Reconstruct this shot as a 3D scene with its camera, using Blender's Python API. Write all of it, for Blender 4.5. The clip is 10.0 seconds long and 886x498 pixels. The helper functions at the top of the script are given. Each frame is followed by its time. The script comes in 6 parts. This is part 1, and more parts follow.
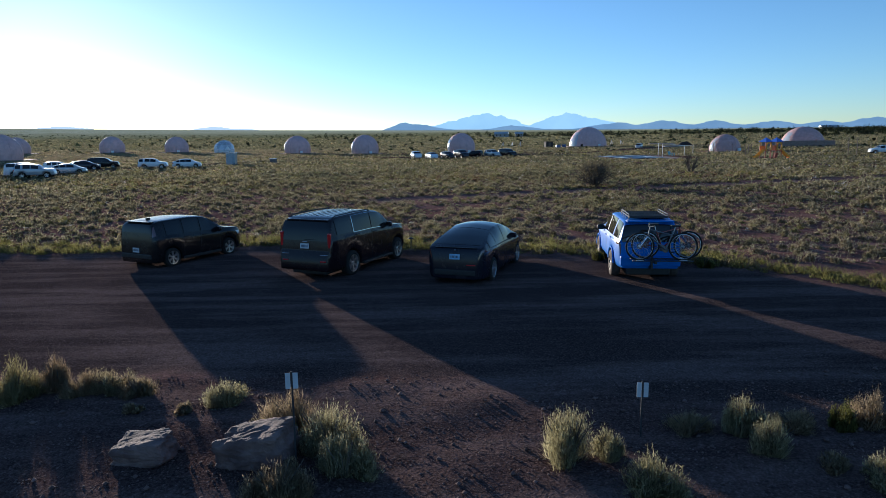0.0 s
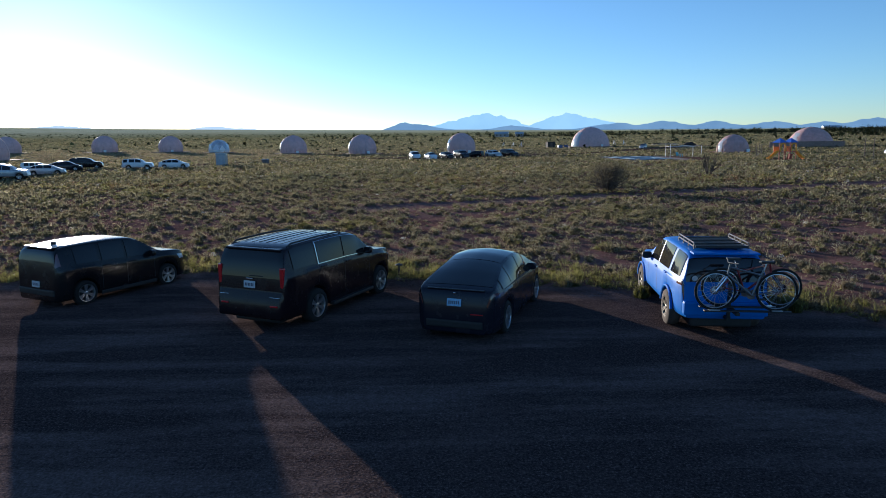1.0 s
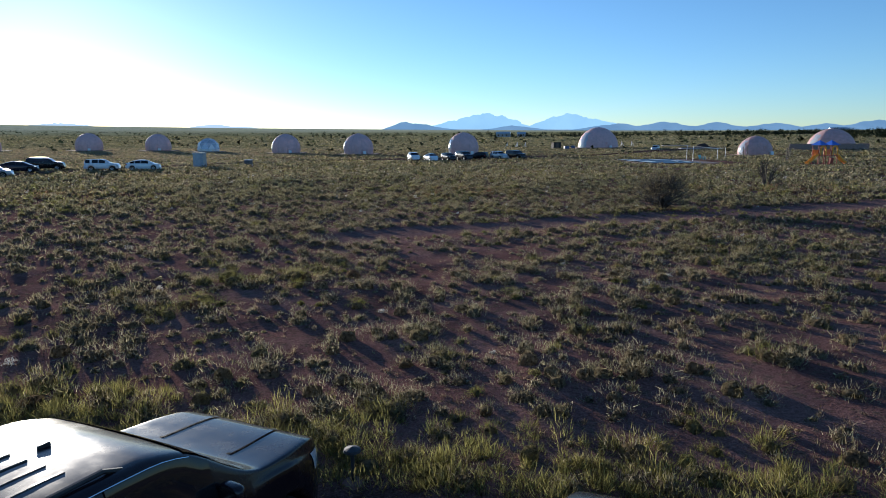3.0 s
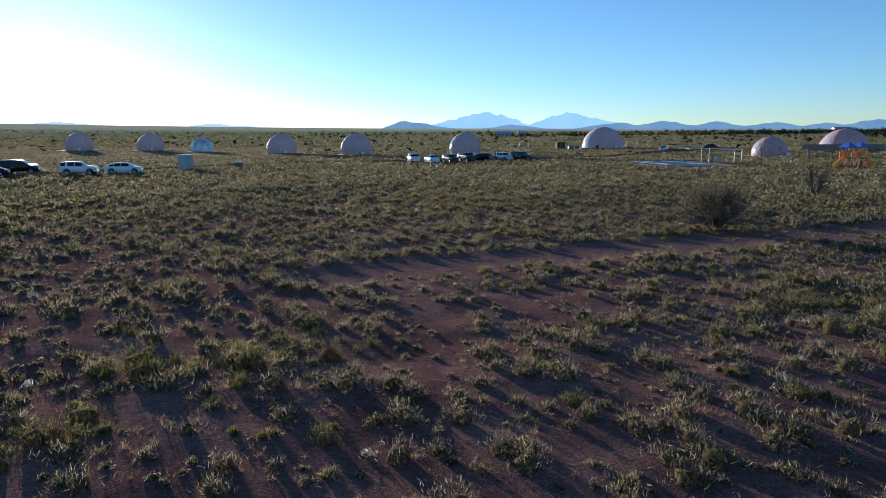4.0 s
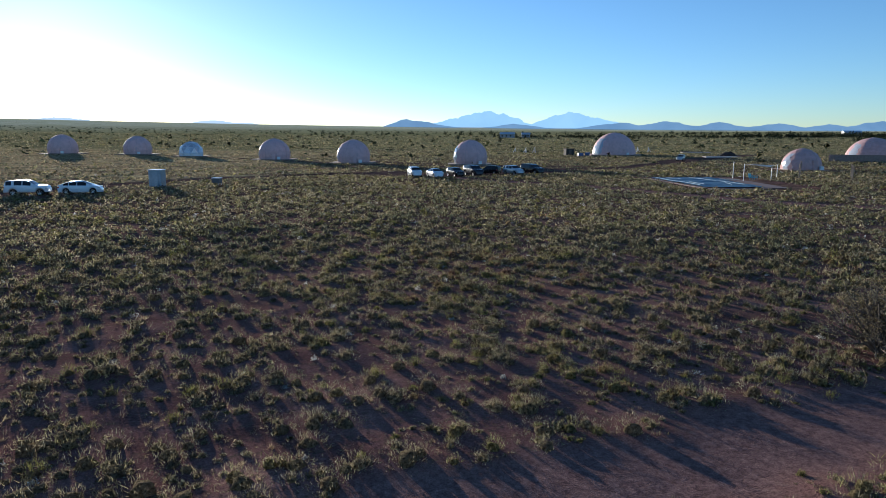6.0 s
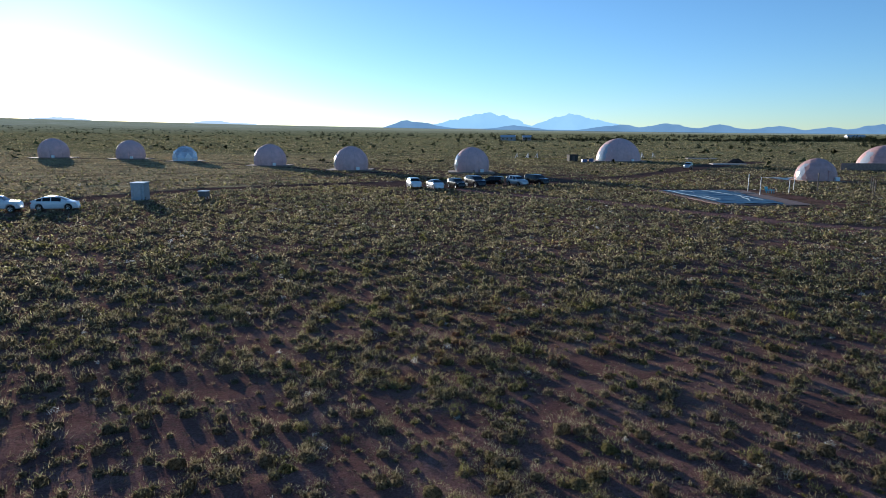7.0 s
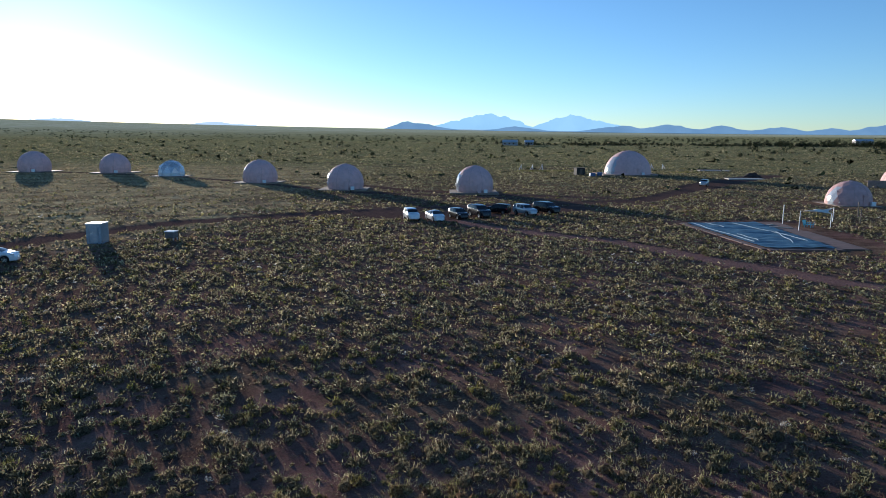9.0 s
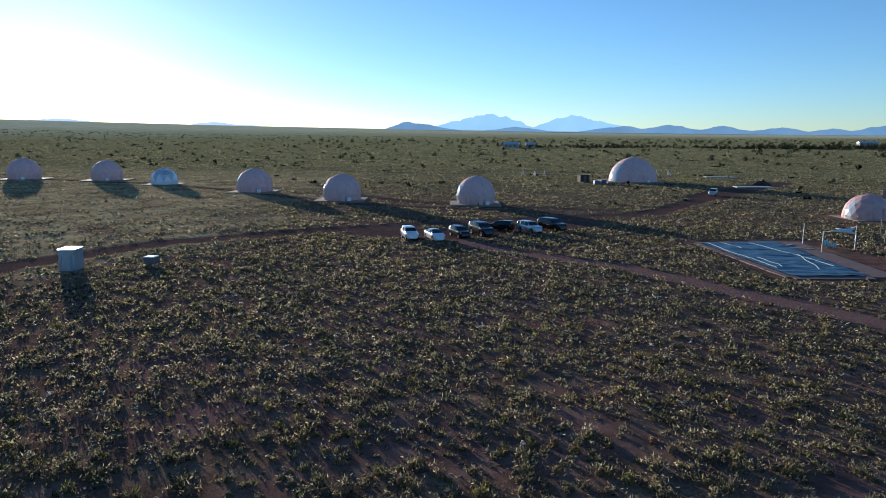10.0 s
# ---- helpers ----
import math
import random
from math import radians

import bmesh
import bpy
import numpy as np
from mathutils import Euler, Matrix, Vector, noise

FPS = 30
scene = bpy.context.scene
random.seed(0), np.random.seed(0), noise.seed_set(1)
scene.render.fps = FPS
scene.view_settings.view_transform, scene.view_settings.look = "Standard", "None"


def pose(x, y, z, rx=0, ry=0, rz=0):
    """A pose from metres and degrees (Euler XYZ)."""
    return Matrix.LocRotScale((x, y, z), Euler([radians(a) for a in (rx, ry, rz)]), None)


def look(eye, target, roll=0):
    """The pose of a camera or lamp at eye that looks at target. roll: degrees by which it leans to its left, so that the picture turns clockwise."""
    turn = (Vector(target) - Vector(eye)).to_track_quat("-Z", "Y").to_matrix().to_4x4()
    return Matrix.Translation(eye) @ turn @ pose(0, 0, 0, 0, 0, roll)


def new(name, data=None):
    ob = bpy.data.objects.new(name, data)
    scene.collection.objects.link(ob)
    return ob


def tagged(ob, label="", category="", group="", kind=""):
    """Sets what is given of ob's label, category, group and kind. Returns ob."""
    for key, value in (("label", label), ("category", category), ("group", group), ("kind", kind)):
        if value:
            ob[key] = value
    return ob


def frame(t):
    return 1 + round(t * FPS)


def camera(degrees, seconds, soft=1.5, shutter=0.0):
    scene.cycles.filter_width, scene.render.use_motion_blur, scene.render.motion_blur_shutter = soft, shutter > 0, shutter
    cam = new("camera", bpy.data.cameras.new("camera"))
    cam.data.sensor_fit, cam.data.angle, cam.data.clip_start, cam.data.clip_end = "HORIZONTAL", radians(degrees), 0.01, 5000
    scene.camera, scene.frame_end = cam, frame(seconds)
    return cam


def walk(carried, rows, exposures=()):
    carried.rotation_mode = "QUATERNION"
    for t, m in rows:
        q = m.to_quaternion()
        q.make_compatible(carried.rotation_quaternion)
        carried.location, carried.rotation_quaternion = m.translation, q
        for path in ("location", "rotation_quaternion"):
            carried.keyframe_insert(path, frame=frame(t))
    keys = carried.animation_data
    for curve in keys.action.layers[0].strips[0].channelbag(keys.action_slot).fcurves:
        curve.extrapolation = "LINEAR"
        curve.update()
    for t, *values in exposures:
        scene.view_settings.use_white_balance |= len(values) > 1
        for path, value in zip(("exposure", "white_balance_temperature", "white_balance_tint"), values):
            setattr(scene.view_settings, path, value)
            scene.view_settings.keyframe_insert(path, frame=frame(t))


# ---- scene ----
import functools

cam = camera(69.5, 10.0, 0.7)
EXPOSURE, KELVIN = 0.53, 5720.0
PATH = [
    (0, (0.191, 2.05, 4.081), (0.19, 4.023, 3.75), -0.8),
    (0.5, (0.243, 4.588, 4.084), (0.244, 6.56, 3.754), -0.7),
    (1, (0.296, 7.231, 4.099), (0.296, 9.203, 3.768), -0.7),
    (1.5, (0.265, 9.911, 4.145), (0.267, 11.883, 3.813), -0.6),
    (2, (0.272, 12.801, 4.142), (0.273, 14.773, 3.81), -0.5),
    (2.5, (0.232, 15.631, 4.138), (0.231, 17.603, 3.805), -0.6),
    (2.7, (0.193, 16.82, 4.162), (0.195, 18.792, 3.83), -0.4),
    (3.8, (-0.268, 24.075, 4.377), (-0.267, 26.047, 4.045), -0.3),
    (4, (-0.32, 25.352, 4.524), (-0.317, 27.324, 4.189), -0.3),
    (4.5, (-0.391, 28.459, 4.859), (-0.389, 30.431, 4.526), -0.2),
    (5, (-0.499, 31.534, 5.359), (-0.498, 33.506, 5.025), -0.1),
    (5.5, (-0.656, 34.551, 6.036), (-0.655, 36.523, 5.7), 0.0),
    (5.7, (-0.701, 35.775, 6.396), (-0.701, 37.746, 6.056), 0.1),
    (6.8, (-0.9, 41.876, 7.914), (-0.896, 43.847, 7.576), 0.3),
    (7, (-0.897, 43.031, 8.263), (-0.895, 45.003, 7.926), 0.4),
    (7.5, (-0.908, 45.857, 9.177), (-0.907, 47.828, 8.839), 0.4),
    (8, (-0.903, 48.664, 10.125), (-0.903, 50.636, 9.789), 0.4),
    (8.5, (-0.86, 51.446, 11.107), (-0.862, 53.418, 10.77), 0.4),
    (9, (-0.854, 54.271, 12.062), (-0.855, 56.242, 11.727), 0.4),
    (9.5, (-0.85, 57.089, 13.086), (-0.851, 59.06, 12.75), 0.4),
    (10, (-0.788, 59.879, 14.075), (-0.791, 61.851, 13.74), 0.4),
]
walk(cam, [(t, look(eye, target, roll)) for t, eye, target, roll in PATH], exposures=[(0, EXPOSURE, KELVIN, 10.0), (10, EXPOSURE, KELVIN, 10.0)])

# ---- world, sun ----
SUN_AZ, SUN_EL = radians(32.0), radians(6.3)      # left of straight ahead, above the plain
SUN_DIR = Vector((-math.sin(SUN_AZ) * math.cos(SUN_EL), math.cos(SUN_AZ) * math.cos(SUN_EL), math.sin(SUN_EL)))
world = bpy.data.worlds.new("world")
scene.world = world
world.use_nodes = True
wn = world.node_tree.nodes
sky = wn.new("ShaderNodeTexSky")
sky.sky_type, sky.sun_disc = "NISHITA", False
sky.sun_elevation, sky.sun_rotation = SUN_EL, -SUN_AZ
sky.altitude, sky.air_density, sky.dust_density, sky.ozone_density = 2000, 1.0, 0.65, 2.9
wn["Background"].inputs["Strength"].default_value = 0.145
world.node_tree.links.new(sky.outputs[0], wn["Background"].inputs["Color"])
sun = new("sun", bpy.data.lights.new("sun", "SUN"))
sun.data.energy, sun.data.angle, sun.data.color = 5.0, radians(0.6), (1.0, 0.86, 0.68)
sun.matrix_world = look(SUN_DIR * 100, (0, 0, 0))

# ---- materials ----
def material(name, rough=0.6, metal=0.0):
    m = bpy.data.materials.new(name)
    m.use_nodes = True
    n, l = m.node_tree.nodes, m.node_tree.links
    b = n["Principled BSDF"]
    b.inputs["Roughness"].default_value, b.inputs["Metallic"].default_value = rough, metal
    return m, n, l, b


def noise_node(n, l, coord, scale, detail=4, rough=0.55):
    t = n.new("ShaderNodeTexNoise")
    t.inputs["Scale"].default_value, t.inputs["Detail"].default_value, t.inputs["Roughness"].default_value = scale, detail, rough
    l.new(coord, t.inputs["Vector"])
    return t.outputs[0]


def ramp(n, l, fac, stops):
    r = n.new("ShaderNodeValToRGB")
    e = r.color_ramp.elements
    while len(e) < len(stops):
        e.new(0.5)
    for k, (p, c) in enumerate(stops):
        e[k].position, e[k].color = p, (*c, 1)
    l.new(fac, r.inputs[0])
    return r.outputs[0]


def mix(n, l, fac, a, b, mode="MIX"):
    m = n.new("ShaderNodeMix")
    m.data_type, m.blend_type = "RGBA", mode
    for sock, v in ((m.inputs[0], fac), (m.inputs[6], a), (m.inputs[7], b)):
        if isinstance(v, (int, float)):
            sock.default_value = v
        elif isinstance(v, tuple):
            sock.default_value = (*v, 1)
        else:
            l.new(v, sock)
    return m.outputs[2]


def attr(n, name):
    a = n.new("ShaderNodeAttribute")
    a.attribute_name = name
    return a.outputs["Fac"]


def bump(n, l, height, b, strength=0.4, dist=0.02):
    k = n.new("ShaderNodeBump")
    k.inputs["Strength"].default_value, k.inputs["Distance"].default_value = strength, dist
    l.new(height, k.inputs["Height"])
    l.new(k.outputs[0], b.inputs["Normal"])


def position(n):
    return n.new("ShaderNodeNewGeometry").outputs["Position"]


def plain(name, colour, rough=0.5, metal=0.0, vary=0.12, scale=6.0, grain=0.0, coat=0.0):
    """One paint, plastic or metal with a slight mottling at two scales and a fine grain."""
    m, n, l, b = material(name, rough, metal)
    co = n.new("ShaderNodeTexCoord").outputs["Object"]
    f = noise_node(n, l, co, scale, 6)
    dark = tuple(c * (1 - vary) for c in colour)
    lite = tuple(min(1, c * (1 + vary)) for c in colour)
    l.new(ramp(n, l, f, [(0.3, dark), (0.7, lite)]), b.inputs["Base Color"])
    if grain:
        bump(n, l, noise_node(n, l, co, scale * 25, 3), b, grain, 0.004)
    if coat:
        b.inputs["Coat Weight"].default_value = coat
        b.inputs["Coat Roughness"].default_value = 0.05
    return m


def dusty_paint(name, colour, rough=0.3, dust=0.35, metal=0.0, coat=0.8, gloss=0.5):
    """Car paint with a clear coat and thin road dust, thicker low on the body."""
    m, n, l, b = material(name, rough, metal)
    co = n.new("ShaderNodeTexCoord").outputs["Object"]
    f = noise_node(n, l, co, 3.0, 8, 0.65)
    b.inputs["Specular IOR Level"].default_value = gloss
    d = ramp(n, l, f, [(0.38, (0, 0, 0)), (0.75, (dust, dust, dust))])
    l.new(mix(n, l, d, colour, (0.22, 0.15, 0.11)), b.inputs["Base Color"])
    l.new(ramp(n, l, f, [(0.35, (rough, rough, rough)), (0.8, (rough + 0.15,) * 3)]), b.inputs["Roughness"])
    b.inputs["Coat Weight"].default_value, b.inputs["Coat Roughness"].default_value = coat, 0.08
    return m


def leafy(name, stops, through_light=0.45):
    """Leaves: the tint of each plant from its own value, each leaf a little different, lit through."""
    m, n, l, b = material(name, 0.8)
    b.inputs["Specular IOR Level"].default_value = 0.25
    g = n.new("ShaderNodeNewGeometry")
    c = ramp(n, l, attr(n, "tint"), stops)
    v = ramp(n, l, g.outputs["Random Per Island"], [(0, (0.62, 0.62, 0.62)), (1, (1.28, 1.28, 1.23))])
    c = mix(n, l, 1.0, c, v, "MULTIPLY")
    l.new(c, b.inputs["Base Color"])
    t = n.new("ShaderNodeBsdfTranslucent")
    l.new(c, t.inputs["Color"])
    s = n.new("ShaderNodeMixShader")
    s.inputs[0].default_value = through_light
    l.new(b.outputs[0], s.inputs[1]), l.new(t.outputs[0], s.inputs[2])
    l.new(s.outputs[0], n["Material Output"].inputs[0])
    return m


def thicket(name, stops):
    """The close-grown twigs and old leaves inside a bush."""
    m, n, l, b = material(name, 1.0)
    b.inputs["Specular IOR Level"].default_value = 0.05
    p = position(n)
    f = noise_node(n, l, p, 14.0, 6, 0.7)
    c = mix(n, l, 1.0, ramp(n, l, attr(n, "tint"), stops), ramp(n, l, f, [(0.36, (0.3,) * 3), (0.62, (1.35,) * 3)]), "MULTIPLY")
    l.new(c, b.inputs["Base Color"])
    bump(n, l, f, b, 1.0, 0.2)
    t = n.new("ShaderNodeBsdfTranslucent")
    l.new(c, t.inputs["Color"])
    s = n.new("ShaderNodeMixShader")
    s.inputs[0].default_value = 0.5
    l.new(b.outputs[0], s.inputs[1]), l.new(t.outputs[0], s.inputs[2])
    l.new(s.outputs[0], n["Material Output"].inputs[0])
    return m


def ground_material():
    m, n, l, b = material("desert_ground", 1.0)
    b.inputs["Specular IOR Level"].default_value = 0.0
    p = position(n)
    big, mid, fine, grit = (noise_node(n, l, p, s, d) for s, d in ((0.06, 5), (0.5, 6), (5.0, 6), (28.0, 4)))
    soil = ramp(n, l, mid, [(0.3, (0.125, 0.064, 0.055)), (0.5, (0.205, 0.11, 0.093)), (0.75, (0.34, 0.20, 0.165))])
    soil = mix(n, l, ramp(n, l, big, [(0.4, (0, 0, 0)), (0.65, (0.7,) * 3)]), soil, (0.225, 0.115, 0.095))
    litter = ramp(n, l, fine, [(0.52, (0, 0, 0)), (0.68, (0.75,) * 3)])
    field = mix(n, l, litter, soil, mix(n, l, grit, (0.075, 0.056, 0.04), (0.20, 0.145, 0.10)))
    # far off the scrub closes up and covers the soil
    cover = ramp(n, l, mix(n, l, 0.45, noise_node(n, l, p, 0.14, 9, 0.7), noise_node(n, l, p, 1.1, 8, 0.7)), [(0.36, (0.025, 0.034, 0.016)), (0.48, (0.07, 0.078, 0.036)), (0.58, (0.15, 0.15, 0.07)), (0.72, (0.25, 0.18, 0.11))])
    field = mix(n, l, attr(n, "scrub"), field, cover)
    herbs = ramp(n, l, mix(n, l, 0.5, mid, fine), [(0.36, (0.06, 0.042, 0.03)), (0.5, (0.15, 0.10, 0.065)), (0.62, (0.23, 0.165, 0.105))])
    field = mix(n, l, attr(n, "herbs"), field, herbs)
    # beyond that the plain pales with distance: haze put into its colour
    field = mix(n, l, attr(n, "far_haze"), field, ramp(n, l, noise_node(n, l, p, 0.02, 8, 0.65), [(0.35, (0.3, 0.3, 0.2)), (0.55, (0.5, 0.48, 0.36)), (0.7, (0.64, 0.6, 0.49))]))
    lot = ramp(n, l, grit, [(0.3, (0.04, 0.029, 0.028)), (0.6, (0.08, 0.057, 0.053)), (0.78, (0.2, 0.15, 0.135))])
    lot = mix(n, l, ramp(n, l, noise_node(n, l, p, 60.0, 2), [(0.62, (0, 0, 0)), (0.68, (0.8,) * 3)]), lot, (0.22, 0.17, 0.15))
    lot = mix(n, l, ramp(n, l, mid, [(0.45, (0, 0, 0)), (0.7, (0.6,) * 3)]), lot, (0.11, 0.077, 0.07))
    st = n.new("ShaderNodeMapping")
    st.inputs["Scale"].default_value, st.inputs["Rotation"].default_value = (0.12, 0.8, 1.0), (0, 0, radians(-12))
    l.new(p, st.inputs["Vector"])
    # wheel ruts, the sunlight on them put into a lighter colour
    lit_rut = noise_node(n, l, st.outputs[0], 1.3, 6, 0.6)
    lot = mix(n, l, ramp(n, l, lit_rut, [(0.46, (0, 0, 0)), (0.62, (0.75,) * 3)]), lot, (0.17, 0.122, 0.11))
    # a wide pale patch of dry grass before the domes, sun's veil painted in
    field = mix(n, l, attr(n, "dry"), field, ramp(n, l, mix(n, l, 0.5, fine, mid), [(0.35, (0.2, 0.12, 0.075)), (0.5, (0.45, 0.33, 0.18)), (0.65, (0.6, 0.47, 0.28))]))
    track = ramp(n, l, fine, [(0.3, (0.15, 0.088, 0.08)), (0.7, (0.29, 0.175, 0.15))])
    track = mix(n, l, attr(n, "dark_road"), track, ramp(n, l, fine, [(0.3, (0.085, 0.055, 0.047)), (0.7, (0.16, 0.102, 0.085))]))
    c = mix(n, l, attr(n, "track"), field, track)
    c = mix(n, l, attr(n, "lot"), c, lot)
    c = mix(n, l, 0.7, c, ramp(n, l, mix(n, l, 0.5, grit, noise_node(n, l, p, 11.0, 5, 0.7)), [(0.36, (0.35,) * 3), (0.5, (0.95,) * 3), (0.64, (1.6,) * 3)]), "MULTIPLY")
    l.new(c, b.inputs["Base Color"])
    # standing stalks of grass catch the low light
    veil = mix(n, l, 1.0, attr(n, "scrub"), attr(n, "dry"), "LIGHTEN")
    veil = mix(n, l, attr(n, "track"), mix(n, l, 1.0, veil, (0.2, 0.2, 0.2), "MULTIPLY"), (0.0, 0.0, 0.0))
    l.new(veil, b.inputs["Sheen Weight"])
    b.inputs["Sheen Roughness"].default_value, b.inputs["Sheen Tint"].default_value = 0.6, (0.50, 0.50, 0.26, 1)
    h = mix(n, l, 0.45, mix(n, l, 0.5, fine, noise_node(n, l, p, 12.0, 5, 0.65)), grit)
    bump(n, l, h, b, 1.0, 0.12)
    return m


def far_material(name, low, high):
    """Hills tens of kilometres off; the blue of the air between is painted in and glows."""
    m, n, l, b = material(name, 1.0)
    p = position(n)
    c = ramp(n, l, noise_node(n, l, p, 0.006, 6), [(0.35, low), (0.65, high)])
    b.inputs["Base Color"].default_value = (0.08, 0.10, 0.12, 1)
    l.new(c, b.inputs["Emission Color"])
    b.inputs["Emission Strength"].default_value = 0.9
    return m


def glass_dark(name, tint=(0.012, 0.012, 0.014)):
    m, n, l, b = material(name, 0.06)
    b.inputs["Base Color"].default_value = (*tint, 1)
    co = n.new("ShaderNodeTexCoord").outputs["Object"]
    l.new(ramp(n, l, noise_node(n, l, co, 4, 5), [(0.4, (0.02,) * 3), (0.75, (0.09,) * 3)]), b.inputs["Roughness"])
    return m


GROUND = ground_material()
SAGE = leafy("sage_leaves", [(0.0, (0.22, 0.225, 0.16)), (0.22, (0.30, 0.29, 0.155)), (0.42, (0.41, 0.34, 0.20)), (0.6, (0.48, 0.42, 0.29)), (0.8, (0.38, 0.365, 0.13)), (1.0, (0.41, 0.26, 0.16))], 0.6)
THICK = thicket("sage_thicket", [(0.0, (0.23, 0.20, 0.13)), (0.3, (0.32, 0.25, 0.14)), (0.6, (0.36, 0.28, 0.17)), (0.8, (0.31, 0.265, 0.105)), (1.0, (0.36, 0.20, 0.125))])
GRASS = leafy("dry_grass", [(0.0, (0.40, 0.29, 0.19)), (0.5, (0.49, 0.375, 0.24)), (1.0, (0.42, 0.39, 0.23))], 0.6)
GREEN = leafy("green_leaves", [(0.0, (0.16, 0.17, 0.055)), (0.6, (0.27, 0.26, 0.08)), (1.0, (0.40, 0.36, 0.13))], 0.6)
PALE = leafy("pale_dry_brush", [(0.0, (0.72, 0.68, 0.62)), (1.0, (0.88, 0.86, 0.81))], 0.5)
STUBBLE = leafy("mauve_brown_stubble", [(0.0, (0.24, 0.145, 0.115)), (0.3, (0.36, 0.25, 0.18)), (0.6, (0.46, 0.36, 0.23)), (1.0, (0.33, 0.30, 0.14))], 0.5)
RABBITBRUSH = leafy("rabbitbrush_stems", [(0.0, (0.40, 0.34, 0.16)), (0.6, (0.50, 0.44, 0.24)), (1.0, (0.58, 0.52, 0.32))], 0.55)
PINE = leafy("dark_juniper", [(0.0, (0.022, 0.033, 0.016)), (1.0, (0.055, 0.068, 0.03))], 0.1)
LITTER = leafy("dead_litter", [(0.0, (0.14, 0.09, 0.065)), (0.5, (0.25, 0.17, 0.12)), (1.0, (0.38, 0.29, 0.20))], 0.3)
TWIG = plain("grey_twigs", (0.12, 0.095, 0.075), 0.9, vary=0.4, scale=9, grain=0.5)

# ---- building helpers ----
def part(name, bm, mat, parent=None, label="", smooth=False):
    """Links a bmesh (or mesh data) as one object under a thing or part."""
    me = bm
    if isinstance(bm, bmesh.types.BMesh):
        bmesh.ops.recalc_face_normals(bm, faces=bm.faces)
        me = bpy.data.meshes.new(name)
        bm.to_mesh(me)
        bm.free()
        me.materials.append(mat)
        if smooth:
            me.polygons.foreach_set("use_smooth", [True] * len(me.polygons))
    ob = new(name, me)
    if parent is not None:
        ob.parent = parent
    if label:
        ob["label"] = label
    return ob


def thing(name, label, category, m=None, group="", kind=""):
    ob = new(name)
    ob.empty_display_size = 0.2
    if m is not None:
        ob.matrix_basis = m
    return tagged(ob, label, category, group, kind)


def add_box(bm, x0, x1, y0, y1, z0, z1, bevel=0.0, m=None):
    vs = [bm.verts.new((x, y, z)) for x in (x0, x1) for y in (y0, y1) for z in (z0, z1)]
    fs = [bm.faces.new([vs[i] for i in q]) for q in ((0, 1, 3, 2), (4, 6, 7, 5), (0, 4, 5, 1), (2, 3, 7, 6), (0, 2, 6, 4), (1, 5, 7, 3))]
    if bevel:
        r = bmesh.ops.bevel(bm, geom=list({e for f in fs for e in f.edges}), offset=bevel, segments=2, affect="EDGES", profile=0.6)
        vs = list({v for f in r["faces"] for v in f.verts} | {v for v in vs if v.is_valid})
    if m is not None:
        bmesh.ops.transform(bm, matrix=m, verts=vs)
    return vs


def box(x0, x1, y0, y1, z0, z1, bevel=0.0, m=None):
    bm = bmesh.new()
    add_box(bm, x0, x1, y0, y1, z0, z1, bevel, m)
    return bm


def add_tube(bm, points, radius, sides=8, closed=False, radii=None):
    """A round bar along points."""
    pts = [Vector(p) for p in points]
    rings, ref = [], Vector((0.13, 0.27, 0.95))
    for i, p in enumerate(pts):
        a = pts[i - 1] if (i or closed) else p
        b = pts[(i + 1) % len(pts)] if (i < len(pts) - 1 or closed) else p
        d = (b - a).normalized()
        u = d.cross(ref if abs(d.dot(ref)) < 0.95 else Vector((1, 0, 0))).normalized()
        v = d.cross(u)
        r = radii[i] if radii else radius
        rings.append([bm.verts.new(p + r * (math.cos(k * math.tau / sides) * u + math.sin(k * math.tau / sides) * v)) for k in range(sides)])
    for i in range(len(rings) - (0 if closed else 1)):
        a, b = rings[i], rings[(i + 1) % len(rings)]
        for k in range(sides):
            bm.faces.new((a[k], a[(k + 1) % sides], b[(k + 1) % sides], b[k]))
    if not closed:
        bm.faces.new(rings[0]), bm.faces.new(rings[-1][::-1])


def tube(points, radius, sides=8, closed=False, radii=None):
    bm = bmesh.new()
    add_tube(bm, points, radius, sides, closed, radii)
    return bm


def add_revolve(bm, profile, sides=24, axis="X", centre=(0, 0, 0)):
    """profile: (along the axis, radius), closed at ends where the radius is 0."""
    rings = []
    for a, r in profile:
        ring = []
        for k in range(sides if r > 1e-6 else 1):
            c, s = r * math.cos(k * math.tau / sides), r * math.sin(k * math.tau / sides)
            ring.append(bm.verts.new(Vector(centre) + Vector((a, c, s) if axis == "X" else (c, s, a))))
        rings.append(ring)
    for a, b in zip(rings, rings[1:]):
        for k in range(sides):
            q = [a[k % len(a)], a[(k + 1) % len(a)], b[(k + 1) % len(b)], b[k % len(b)]]
            q = list(dict.fromkeys(q))
            if len(q) > 2:
                bm.faces.new(q)


def revolve(profile, sides=24, axis="X", centre=(0, 0, 0)):
    bm = bmesh.new()
    add_revolve(bm, profile, sides, axis, centre)
    return bm


